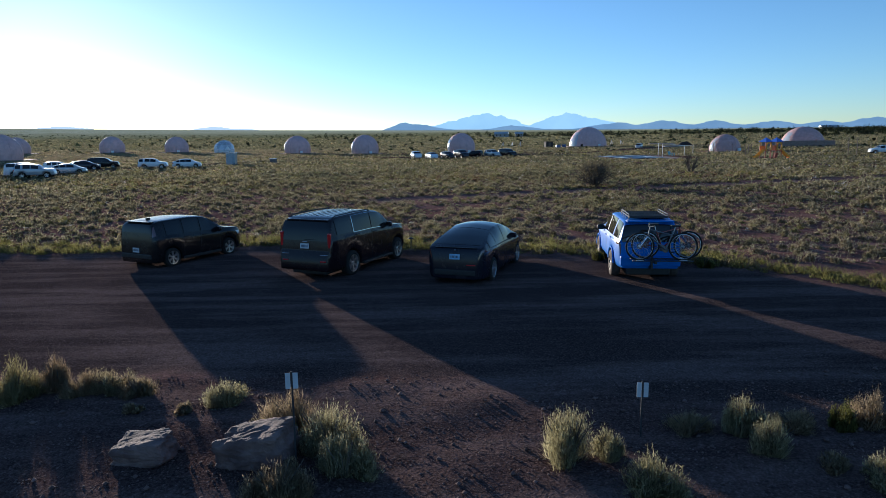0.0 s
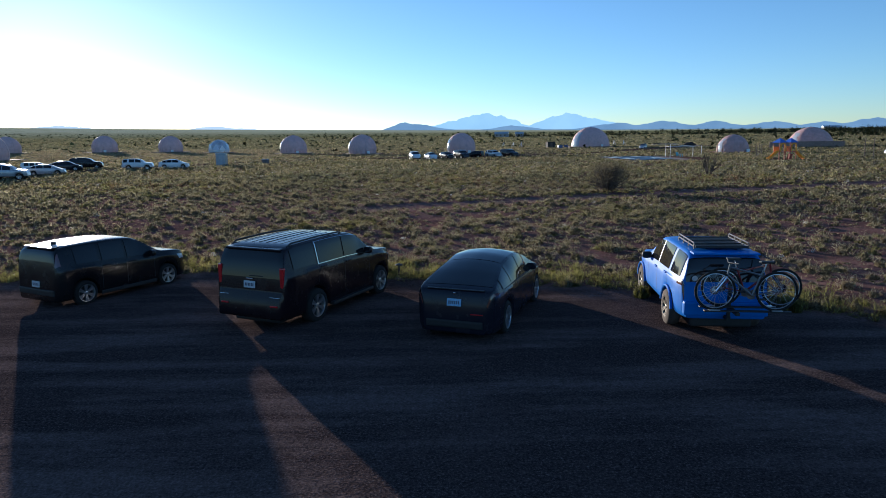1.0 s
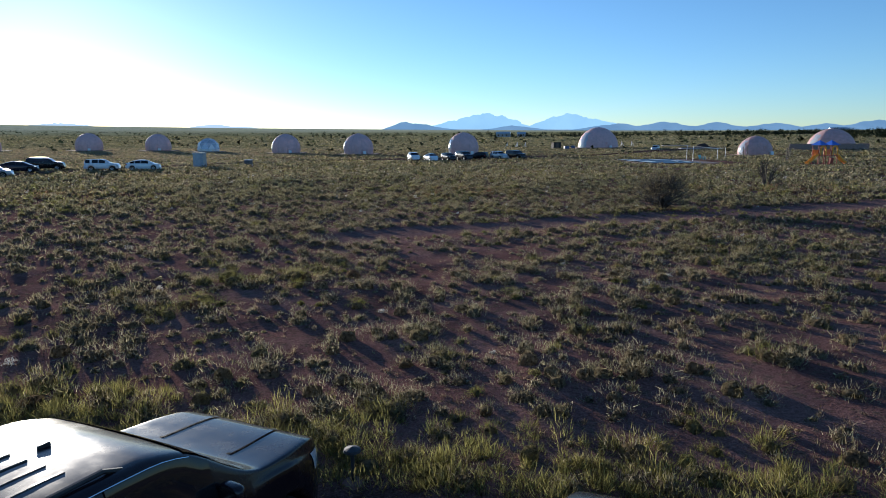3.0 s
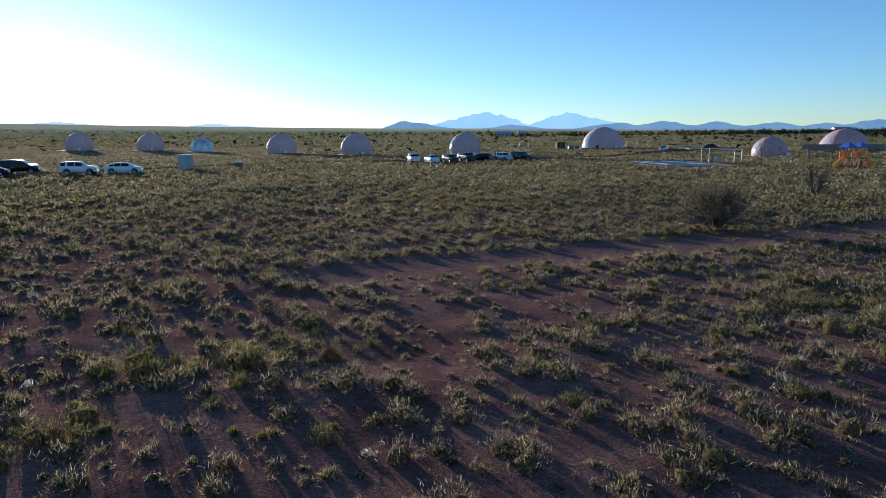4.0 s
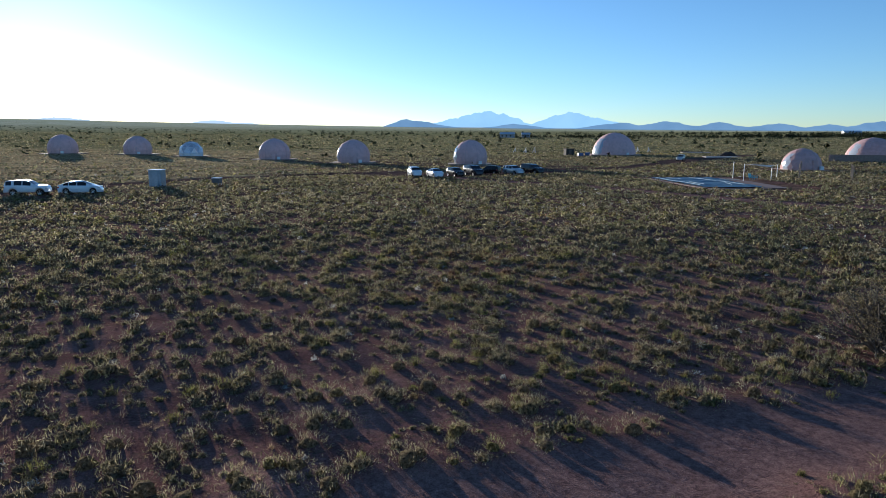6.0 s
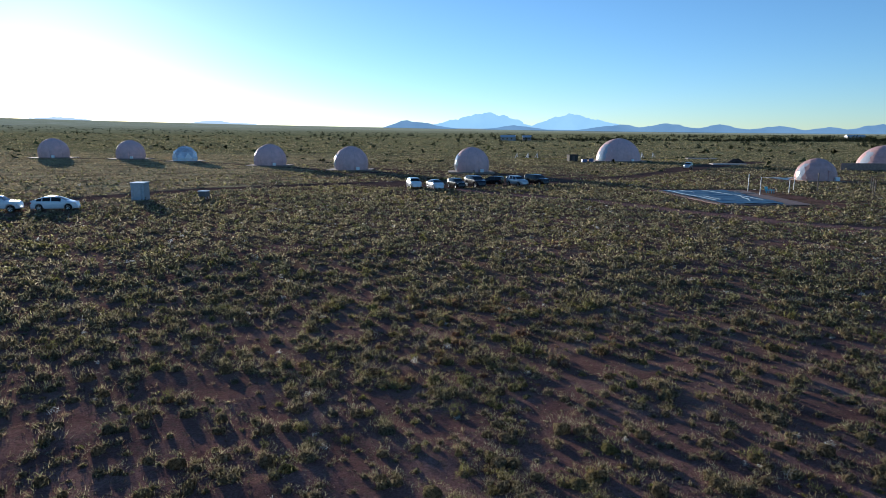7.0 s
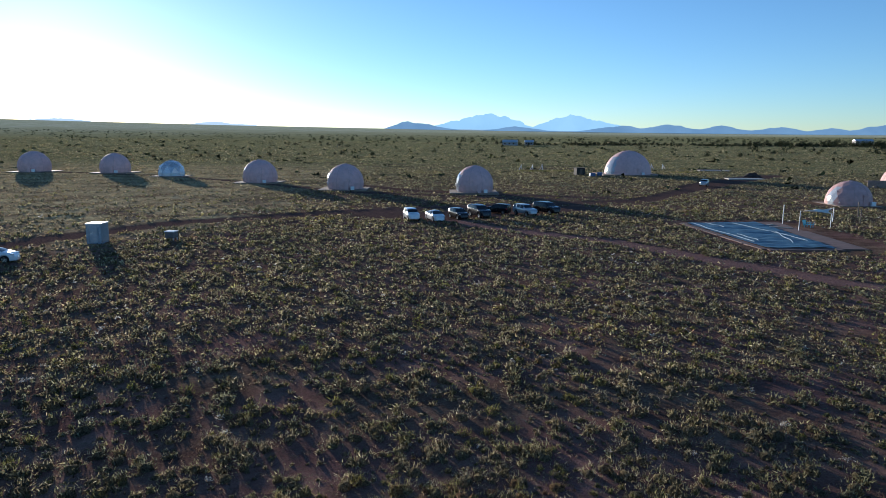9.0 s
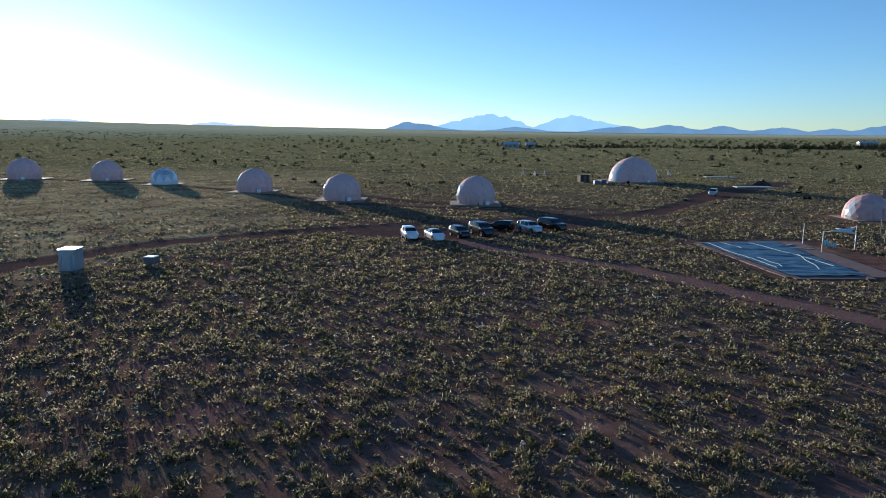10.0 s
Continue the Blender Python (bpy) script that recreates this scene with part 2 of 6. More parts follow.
# ---- the land ----
ROADS = [  # centre line, half width
    ([(-70, 55.1), (-61.5, 82.7), (-55.1, 106), (-47.7, 128.3), (-38.2, 145.2), (-13.8, 160.1), (10.6, 170.7), (38.2, 181.3), (54.1, 202.5), (95.4, 257.6)], 2.6),
    ([(-10.6, 154.8), (0, 154.8), (12.7, 161.1), (21.2, 166.4)], 4.5),
    ([(0, 150.5), (4.2, 143.1), (19.1, 130.4), (26.5, 118.7), (33.9, 108.1), (63.6, 84.8), (106, 65.7)], 1.5),
    ([(-3.5, 46.4), (-1.7, 47.9), (3.8, 49.8), (11.9, 53.3), (18.6, 55.5), (42.4, 64.7), (95.4, 78.4)], 1.5),
    ([(-23.3, 217.3), (-8.5, 201.4), (8.5, 192.9), (31.8, 186.6)], 2.2),
    ([(-64, 324), (-19, 304), (21, 302), (48, 300)], 1.4),
    ([(-58, 335), (0, 318), (64, 309)], 1.2),
    ([(62, 214), (72, 228), (92, 250), (104, 262)], 5.0),
    ([(-137.8, 259.7), (-84.8, 245.9), (-50.9, 222.6), (-23.3, 198.2), (0, 188.7), (21.2, 182.3)], 1.8),
]
LOT = [(-63.6, 32.9), (-13.8, 25.8), (-6.7, 27.1), (4.1, 24.6), (9.2, 21.6), (11.7, 18.4), (31.8, 4.2), (31.8, 2.1), (6.1, 10.6), (3.6, 11.2), (-0.6, 12.4), (-6.5, 12.6), (-63.6, 17)]


def line_distance(x, y, pts):
    d = np.full(np.shape(x), 1e9)
    for (ax, ay), (bx, by) in zip(pts, pts[1:]):
        ux, uy = bx - ax, by - ay
        t = np.clip(((x - ax) * ux + (y - ay) * uy) / (ux * ux + uy * uy), 0, 1)
        d = np.minimum(d, np.hypot(x - ax - t * ux, y - ay - t * uy))
    return d


def inside(x, y, poly):
    c = np.zeros(np.shape(x), bool)
    for (ax, ay), (bx, by) in zip(poly, poly[1:] + poly[:1]):
        if ay != by:
            c ^= ((ay > y) != (by > y)) & (x < (bx - ax) * (y - ay) / (by - ay) + ax)
    return c


def waves(x, y, size, seed):
    """Smooth numbers from about -1 to 1 that vary over the given size in metres."""
    r = np.random.RandomState(seed)
    s = 0
    for k in range(7):
        a, f, p = r.uniform(0, math.tau), math.tau / size * r.uniform(0.5, 1.6), r.uniform(0, math.tau)
        s = s + np.sin((x * math.cos(a) + y * math.sin(a)) * f + p + 1.3 * np.sin((x * math.sin(a) - y * math.cos(a)) * f * 0.6 + p * 2))
    return s / 3.2


def lot_mask(x, y):
    d = line_distance(x, y, LOT + LOT[:1]) * np.where(inside(x, y, LOT), 1, -1) + 0.35 * waves(x, y, 2.2, 3)
    return np.clip(d / 0.8 + 0.5, 0, 1)


def track_mask(x, y):
    k = np.zeros(np.shape(x))
    for pts, w in ROADS:
        d = line_distance(x, y, pts) + 0.35 * waves(x, y, 3.0, 5)
        k = np.maximum(k, np.clip((w - d) / 0.9 + 0.5, 0, 1))
    return k


def dark_road_mask(x, y):
    """The roads drawn darker than the other tracks."""
    k = np.zeros(np.shape(x))
    for i in (0, 1, 4, 5, 6, 7, 8):
        k = np.maximum(k, np.clip((ROADS[i][1] + 1.5 - line_distance(x, y, ROADS[i][0])) / 0.9, 0, 1))
    return k


def dry_mask(x, y):
    """Where grass, dead and pale, takes the place of most bushes."""
    d = np.clip((-18 - x + 12 * waves(x, y, 40, 61)) / 30, 0, 1) * np.clip((y - 128 - 0.25 * x + 10 * waves(x, y, 25, 62)) / 25, 0, 1) * np.clip((330 - y) / 60, 0, 1)
    return d


def height(x, y):
    d = np.hypot(x, y)
    far = 0.0195 * 60 * np.logaddexp(0, (d - 230) / 60)
    # the far plain climbs to the left and sinks to the right
    far = far * (1 - 0.6 * x / np.maximum(d, 1) * np.clip((d - 700) / 1800, 0, 1) * (y > 0))
    flat = np.maximum(lot_mask(x, y), track_mask(x, y) * 0.85)
    rough = 0.035 * waves(x, y, 7, 1) + 0.03 * waves(x, y, 1.9, 2)
    return far + (1 - flat) * (rough + 0.05) - 0.03 * track_mask(x, y) + 0.004 * waves(x, y, 0.9, 8)


def steps(bounds):
    out = [bounds[0][0]]
    for (a, _), (b, s) in zip(bounds, bounds[1:]):
        n = max(1, round((b - a) / s))
        out += [a + (b - a) * (k + 1) / n for k in range(n)]
    return np.array(out)


def grow(a, b, n):
    return a + (b - a) * (np.linspace(0, 1, n + 1)[1:] ** 2.6)


def make_ground():
    half = steps([(0, 0), (14, 0.4), (70, 1.3), (160, 3.2)])
    half = np.concatenate([half, grow(160, 4200, 34)])
    xs = np.concatenate([-half[:0:-1], half])
    ys = steps([(-40, 0), (2, 2.0), (27, 0.33), (60, 0.45), (260, 1.1), (420, 4.0)])
    ys = np.concatenate([-40 - grow(0, 2000, 12)[::-1], ys, grow(420, 4850, 34)])
    X, Y = np.meshgrid(xs, ys)
    Z = height(X, Y)
    nx, ny = len(xs), len(ys)
    me = bpy.data.meshes.new("ground")
    co = np.stack([X, Y, Z], -1).reshape(-1, 3)
    i = np.arange(nx * ny).reshape(ny, nx)
    quads = np.stack([i[:-1, :-1], i[:-1, 1:], i[1:, 1:], i[1:, :-1]], -1).reshape(-1, 4)
    fill_mesh(me, co, quads)
    # the last mask pales the far plain as haze would, sooner to the left
    for name, v in (("lot", np.maximum(lot_mask(X, Y), 0.85 * np.clip((13.2 - 0.28 * np.maximum(X - 2, 0) - Y) / 0.8, 0, 1))), ("track", track_mask(X, Y)), ("dark_road", dark_road_mask(X, Y)), ("dry", dry_mask(X, Y) * np.clip(0.7 + 0.4 * waves(X, Y, 14, 63), 0, 1)), ("scrub", np.clip((np.hypot(X, Y) - 150) / 170, 0, 1) * 0.85), ("herbs", np.clip((Y - 58) / 25, 0, 1) * np.clip((260 - Y) / 100, 0, 1) * np.clip(0.5 + 0.4 * waves(X, Y, 9, 64), 0, 0.8)), ("far_haze", np.clip((np.hypot(X, Y) - 950 - 0.5 * X) / 1500, 0, 1))):
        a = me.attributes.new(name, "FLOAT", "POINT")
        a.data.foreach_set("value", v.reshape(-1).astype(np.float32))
    me.polygons.foreach_set("use_smooth", [True] * len(me.polygons))
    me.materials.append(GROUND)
    return tagged(new("ground", me), "red desert soil with gravel lot and dirt tracks", "ground", kind="structure")


def fill_mesh(me, co, faces):
    n = faces.shape[1]
    me.vertices.add(len(co))
    me.vertices.foreach_set("co", np.ascontiguousarray(co, np.float32).reshape(-1))
    me.loops.add(faces.size)
    me.loops.foreach_set("vertex_index", np.ascontiguousarray(faces, np.int32).reshape(-1))
    me.polygons.add(len(faces))
    me.polygons.foreach_set("loop_start", np.arange(0, faces.size, n, dtype=np.int32))
    me.update(calc_edges=True)


make_ground()


# ---- hills on the horizon ----
def hills(name, label, peaks, dist, base, mat, seed, depth=260):
    """A range as a sheet of mounds: peaks of (x, height, left width, right width) at one distance."""
    xs = np.linspace(min(p[0] - p[2] for p in peaks), max(p[0] + p[3] for p in peaks), 420)
    rows = np.linspace(-1, 1, 15)
    co = []
    for v in rows:
        h = np.zeros(len(xs))
        for px, ph, wl, wr in peaks:
            u = np.abs(xs - px) / np.where(xs < px, wl, wr)
            k = np.clip(1 - u, 0, 1)
            h = np.maximum(h, ph * (0.55 * k ** 1.3 + 0.45 * (0.5 - 0.5 * np.cos(math.pi * k))))
        crag = 1 + 0.07 * waves(xs, v * 90, 130, seed) + 0.035 * waves(xs, v * 60, 45, seed + 1)
        z = base + h * crag * (1 - abs(v) ** 1.3)
        co.append(np.stack([xs + 12 * waves(xs, v * 200, 150, seed + 2), np.full(len(xs), dist + v * depth), z - (70 if abs(v) == 1 else 0)], -1))
    co = np.array(co)
    i = np.arange(co.shape[0] * co.shape[1]).reshape(co.shape[:2])
    quads = np.stack([i[:-1, :-1], i[:-1, 1:], i[1:, 1:], i[1:, :-1]], -1).reshape(-1, 4)
    me = bpy.data.meshes.new(name)
    fill_mesh(me, co.reshape(-1, 3), quads)
    me.polygons.foreach_set("use_smooth", [True] * len(me.polygons))
    me.materials.append(mat)
    return tagged(new(name, me), label, "mountains", kind="structure")


# these colours hold the haze, and for the mesas the sun's glare
FAR_BLUE = far_material("far_blue_haze", (0.27, 0.46, 0.62), (0.30, 0.50, 0.66))
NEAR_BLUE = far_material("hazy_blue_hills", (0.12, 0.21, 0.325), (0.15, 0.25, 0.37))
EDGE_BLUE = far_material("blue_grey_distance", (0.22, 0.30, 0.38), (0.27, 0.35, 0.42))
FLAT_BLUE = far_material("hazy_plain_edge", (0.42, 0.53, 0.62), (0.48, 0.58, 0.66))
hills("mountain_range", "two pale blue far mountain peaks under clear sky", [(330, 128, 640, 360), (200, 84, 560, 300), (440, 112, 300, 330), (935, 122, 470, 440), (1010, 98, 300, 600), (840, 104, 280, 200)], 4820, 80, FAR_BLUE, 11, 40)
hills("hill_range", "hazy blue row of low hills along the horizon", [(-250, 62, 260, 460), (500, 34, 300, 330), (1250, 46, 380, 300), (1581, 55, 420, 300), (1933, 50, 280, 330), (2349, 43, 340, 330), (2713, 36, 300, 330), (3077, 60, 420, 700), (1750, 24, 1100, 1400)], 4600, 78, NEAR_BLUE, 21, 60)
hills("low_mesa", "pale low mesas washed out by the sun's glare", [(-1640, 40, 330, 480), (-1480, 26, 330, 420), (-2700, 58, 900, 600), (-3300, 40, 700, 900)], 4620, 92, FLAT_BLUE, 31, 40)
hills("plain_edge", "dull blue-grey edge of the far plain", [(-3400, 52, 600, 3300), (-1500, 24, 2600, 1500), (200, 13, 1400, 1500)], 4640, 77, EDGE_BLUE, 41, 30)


def ground_z(x, y):
    return float(height(np.float64(x), np.float64(y)))

# ---- vehicles ----
BLACK_PAINT = dusty_paint("black_car_paint", (0.007, 0.007, 0.009), 0.2, 0.03, coat=0.2, gloss=0.32)
PLUM_PAINT = dusty_paint("dark_plum_car_paint", (0.012, 0.006, 0.009), 0.2, 0.03, coat=0.2, gloss=0.32)
NAVY_PAINT = dusty_paint("dark_grey_car_paint", (0.010, 0.011, 0.020), 0.2, 0.03, coat=0.2, gloss=0.32)
BLUE_PAINT = dusty_paint("bright_blue_car_paint", (0.006, 0.15, 0.56), 0.42, 0.03, coat=0.08, gloss=0.2)
WHITE_PAINT = dusty_paint("white_car_paint", (0.72, 0.74, 0.76), 0.3, 0.15)
SILVER_PAINT = dusty_paint("silver_car_paint", (0.42, 0.44, 0.46), 0.28, 0.15, 0.3)
GLASS = glass_dark("tinted_car_glass")
RUBBER = plain("tyre_rubber", (0.014, 0.013, 0.012), 0.95, vary=0.3, scale=12, grain=0.4)
DUSTY_RUBBER = plain("dusty_tyre_rubber", (0.085, 0.066, 0.055), 0.95, vary=0.35, scale=9, grain=0.5)
ALLOY = plain("alloy_rim", (0.55, 0.55, 0.56), 0.3, 0.9, vary=0.15)
DARK_ALLOY = plain("dark_alloy_rim", (0.22, 0.20, 0.18), 0.4, 0.7, vary=0.2)
TRIM = plain("black_plastic_trim", (0.018, 0.018, 0.019), 0.55, vary=0.2, scale=15)
CHROME = plain("chrome_trim", (0.75, 0.76, 0.78), 0.12, 1.0, vary=0.06)
RED_LAMP = plain("red_lamp_lens", (0.55, 0.015, 0.02), 0.15, vary=0.2, scale=30, coat=1.0)
SMOKED_LAMP = plain("smoked_lamp_lens", (0.10, 0.03, 0.03), 0.12, vary=0.3, scale=30, coat=1.0)
CLEAR_LAMP = plain("clear_lamp_lens", (0.6, 0.62, 0.64), 0.1, vary=0.2, scale=30, coat=1.0)
PLATE_WHITE = plain("pale_plate", (0.52, 0.55, 0.58), 0.45, vary=0.1, scale=20)
PLATE_BLUE = plain("blue_plate", (0.28, 0.48, 0.68), 0.45, vary=0.25, scale=14)
PLATE_INK = plain("plate_ink", (0.06, 0.08, 0.13), 0.5)


@functools.lru_cache(maxsize=None)
def slopes(table):
    """Tangents of a smooth curve through the table that never overshoots."""
    x, v = np.array([a for a, _ in table]), np.array([b for _, b in table])
    d = np.diff(v) / np.diff(x)
    m = np.zeros(len(x))
    for i in range(1, len(x) - 1):
        if d[i - 1] * d[i] > 0:
            m[i] = 2 * d[i - 1] * d[i] / (d[i - 1] + d[i])
    m[0], m[-1] = d[0], d[-1]
    return x, v, m


def lerp(table, y):
    x, v, m = slopes(tuple(table))
    i = int(np.clip(np.searchsorted(x, y) - 1, 0, len(x) - 2))
    h = x[i + 1] - x[i]
    t = min(1.0, max(0.0, (y - x[i]) / h))
    return float((2 * t ** 3 - 3 * t ** 2 + 1) * v[i] + (t ** 3 - 2 * t ** 2 + t) * h * m[i] + (3 * t ** 2 - 2 * t ** 3) * v[i + 1] + (t ** 3 - t ** 2) * h * m[i + 1])


class Shell:
    """A car's outer skin: a section at each place along its length, from the sill up to the roof's middle."""

    def __init__(self, top, belt, half, roof, sill, hubs, arch, hub_z, crown=0.0):
        self.top, self.belt, self.half, self.roof = top, belt, half, roof
        self.sill, self.hubs, self.arch, self.hub_z, self.crown = sill, hubs, arch, hub_z, crown

    def section(self, y):
        top, w = lerp(self.top, y), lerp(self.half, y)
        z0 = self.sill
        for hub in self.hubs:
            d = self.arch ** 2 - (y - hub) ** 2
            if d > 0:
                z0 = max(z0, self.hub_z + math.sqrt(d))
        b = min(lerp(self.belt, y), top - 0.03)
        z0 = min(z0, b - 0.04)
        g = top - b
        k = min(1.0, g / 0.5)
        wr = (1 - k) * 0.95 * w + k * lerp(self.roof, y)
        s = b - z0
        return [(0.93 * w, z0), (0.985 * w, z0 + 0.16 * s), (w, z0 + 0.55 * s), (0.995 * w, b - 0.14 * s), (0.965 * w, b - 0.01 * s),
                (0.965 * w + 0.48 * (wr - 0.965 * w), b + 0.46 * g), (0.965 * w + 0.93 * (wr - 0.965 * w), b + (0.84 - 0.04 * self.crown) * g),
                (0.92 * wr, b + (0.955 - 0.06 * self.crown) * g), (0.55 * wr, b + (0.992 - 0.025 * self.crown) * g), (0.0, top)]

    def at(self, y, v, side=1):
        s = self.section(y)
        x, z = self.blend(s, v)
        return Vector((side * x, y, z))

    @staticmethod
    def blend(s, v):
        """A rounded curve through the section's points, flat at the roof's middle."""
        i = min(int(v), len(s) - 2)
        f = v - i
        a, b, c = s[max(i - 1, 0)], s[i], s[i + 1]
        d = s[i + 2] if i + 2 < len(s) else (-s[-2][0], s[-2][1])
        k = 0.36
        return tuple((2 * f ** 3 - 3 * f ** 2 + 1) * b[j] + (f ** 3 - 2 * f ** 2 + f) * k * (c[j] - a[j]) + (3 * f ** 2 - 2 * f ** 3) * c[j] + (f ** 3 - f ** 2) * k * (d[j] - b[j]) for j in (0, 1))

    def body(self, fine=True):
        ys = set(a for a, _ in self.top) | set(a for a, _ in self.half)
        y0, y1 = self.top[0][0], self.top[-1][0]
        ys |= set(np.linspace(y0, y1, 60 if fine else 14))
        for hub in self.hubs:
            ys |= {hub + self.arch * math.sin(a) for a in np.linspace(-math.pi / 2, math.pi / 2, 15 if fine else 7)}
            ys |= {hub - self.arch - 0.012, hub + self.arch + 0.012}
        ys = sorted(y for y in ys if y0 <= y <= y1)
        ys = [y for i, y in enumerate(ys) if i == 0 or y - ys[i - 1] > 1e-3]
        bm = bmesh.new()
        rows = []
        for y in ys:
            s = self.section(y)
            if fine:
                s = [self.blend(s, v) for v in np.linspace(0, 9, 28)]
            pts = [(x, y, z) for x, z in s] + [(-x, y, z) for x, z in s[-2::-1]]
            rows.append([bm.verts.new(p) for p in pts])
        n = len(rows[0])
        for a, b in zip(rows, rows[1:]):
            for k in range(n):
                bm.faces.new((a[k], a[(k + 1) % n], b[(k + 1) % n], b[k]))
        bm.faces.new(rows[0]), bm.faces.new(rows[-1][::-1])
        return bm

    def patch(self, y0, y1, v0, v1, sides=(1, -1), off=0.006, ny=10, nv=5, skew=0.0):
        """A pane or strip that lies on the skin; skew leans its ends along the car as it rises."""
        bm = bmesh.new()
        for side in sides:
            grid = []
            for i in range(ny + 1):
                row = []
                for j in range(nv + 1):
                    v = v0 + (v1 - v0) * j / nv
                    y = y0 + (y1 - y0) * i / ny + skew * (j / nv - 0.5)
                    p = self.at(y, v, side)
                    du = self.at(y + 0.01, v, side) - self.at(y - 0.01, v, side)
                    dv = self.at(y, min(v + 0.05, 8.99), side) - self.at(y, v - 0.05, side)
                    nrm = dv.cross(du) * side
                    if nrm.length < 1e-9:
                        nrm = Vector((0, 0, 1))
                    nrm.normalize()
                    if nrm.dot(p - Vector((0, 1.2, 0.75))) < 0:
                        nrm = -nrm
                    row.append(bm.verts.new(p + nrm * off))
                grid.append(row)
            for i in range(ny):
                for j in range(nv):
                    bm.faces.new((grid[i][j], grid[i + 1][j], grid[i + 1][j + 1], grid[i][j + 1]))
        if len(sides) == 2 and v1 >= 8.99:
            bmesh.ops.remove_doubles(bm, verts=bm.verts, dist=0.012)
        return bm


def wheel_meshes(radius, width, rim, spokes):
    tyre = revolve([(-width / 2, rim * 0.98), (-width / 2, rim + 0.02), (-width * 0.46, radius * 0.93), (-width * 0.36, radius * 0.985), (-width * 0.12, radius), (width * 0.12, radius),
                    (width * 0.36, radius * 0.985), (width * 0.46, radius * 0.93), (width / 2, rim + 0.02), (width / 2, rim * 0.98), (-width / 2, rim * 0.98)], 32)
    r = bmesh.new()
    add_revolve(r, [(width * 0.40, rim), (width * 0.5, rim * 0.985), (width * 0.49, rim * 0.93), (width * 0.40, rim * 0.9), (width * 0.1, rim * 0.88)], 32)
    add_revolve(r, [(width * 0.2, rim * 0.26), (width * 0.40, rim * 0.21), (width * 0.43, rim * 0.1), (width * 0.43, 0)], 14)
    for k in range(spokes):
        for lean in (-0.13, 0.13):
            m = Matrix.Rotation(k * math.tau / spokes + lean, 4, "X")
            vs = [r.verts.new(m @ Vector(p)) for p in ((width * 0.38, -rim * 0.055, rim * 0.15), (width * 0.38, rim * 0.055, rim * 0.15), (width * 0.46, rim * 0.085, rim * 0.92), (width * 0.46, -rim * 0.085, rim * 0.92),
                                                       (width * 0.2, -rim * 0.06, rim * 0.15), (width * 0.2, rim * 0.06, rim * 0.15), (width * 0.3, rim * 0.09, rim * 0.92), (width * 0.3, -rim * 0.09, rim * 0.92))]
            for q in ((0, 1, 2, 3), (7, 6, 5, 4), (0, 4, 5, 1), (1, 5, 6, 2), (2, 6, 7, 3), (3, 7, 4, 0)):
                r.faces.new([vs[i] for i in q])
    well = revolve([(width * 0.1, rim * 0.97), (width * 0.08, rim * 0.6), (width * 0.14, rim * 0.58), (width * 0.14, 0)], 24)
    return tyre, r, well


def build_car(name, label, m, shell, paint, width=0.23, radius=0.37, rim=0.25, spokes=5, track=0.0, windows=(), rear=None, front=None, tyre=None, alloy=None,
              seams=(), fine=True, glass=None, handles=(), group="", category="car"):
    car = thing(name, label, category, m, group)
    part("body", shell.body(fine), paint, car, smooth=True)
    if fine:
        part("underbody", box(-0.62, 0.62, shell.top[0][0] + 0.25, shell.top[-1][0] - 0.3, 0.17, shell.sill + 0.12, 0.04), TRIM, car)
    ny, nv = (12, 5) if fine else (4, 2)
    for y0, y1, skew in windows:
        for side in (1, -1):
            part("side_window", shell.patch(y0, y1, 4.25, 6.15, (side,), 0.012, ny, nv, skew), glass or GLASS, car, smooth=True)
    if rear:
        part("rear_window", shell.patch(rear[0], rear[1], 6.35, 9, (1, -1), 0.01, ny, nv), GLASS, car, smooth=True)
    if front:
        part("windscreen", shell.patch(front[0], front[1], 6.7, 9, (1, -1), 0.01, ny, nv), glass or GLASS, car, smooth=True)
    tyre_mesh, rim_mesh, well_mesh = wheel_meshes(radius, width, rim, spokes)
    first = None
    for hub in shell.hubs:
        for side in (1, -1):
            x = (lerp(shell.half, hub) - width / 2 - 0.025 + track) * side
            if first is None:
                w = part("wheel", tyre_mesh, tyre or RUBBER, car, smooth=True)
                q = part("rim", rim_mesh, alloy or ALLOY, w)
                k = part("brake_disc", well_mesh, TRIM, w)
                first = (w.data, q.data, k.data)
            else:
                w = part("wheel", first[0], None, car)
                part("rim", first[1], None, w)
                part("brake_disc", first[2], None, w)
            w.matrix_basis = pose(x, hub, radius, 0, 0, 0 if side > 0 else 180)
    for y in seams:
        for side in (1, -1):
            part("door_seam", shell.patch(y - 0.006, y + 0.006, 0.5, 4.1, (side,), 0.003, 1, 6), TRIM, car)
    for y in handles:
        for side in (1, -1):
            p = shell.at(y, 3.35, side)
            part("door_handle", box(-0.02, 0.02, -0.11, 0.11, -0.016, 0.016, 0.01, pose(p.x + side * 0.012, p.y, p.z)), paint, car)
    return car


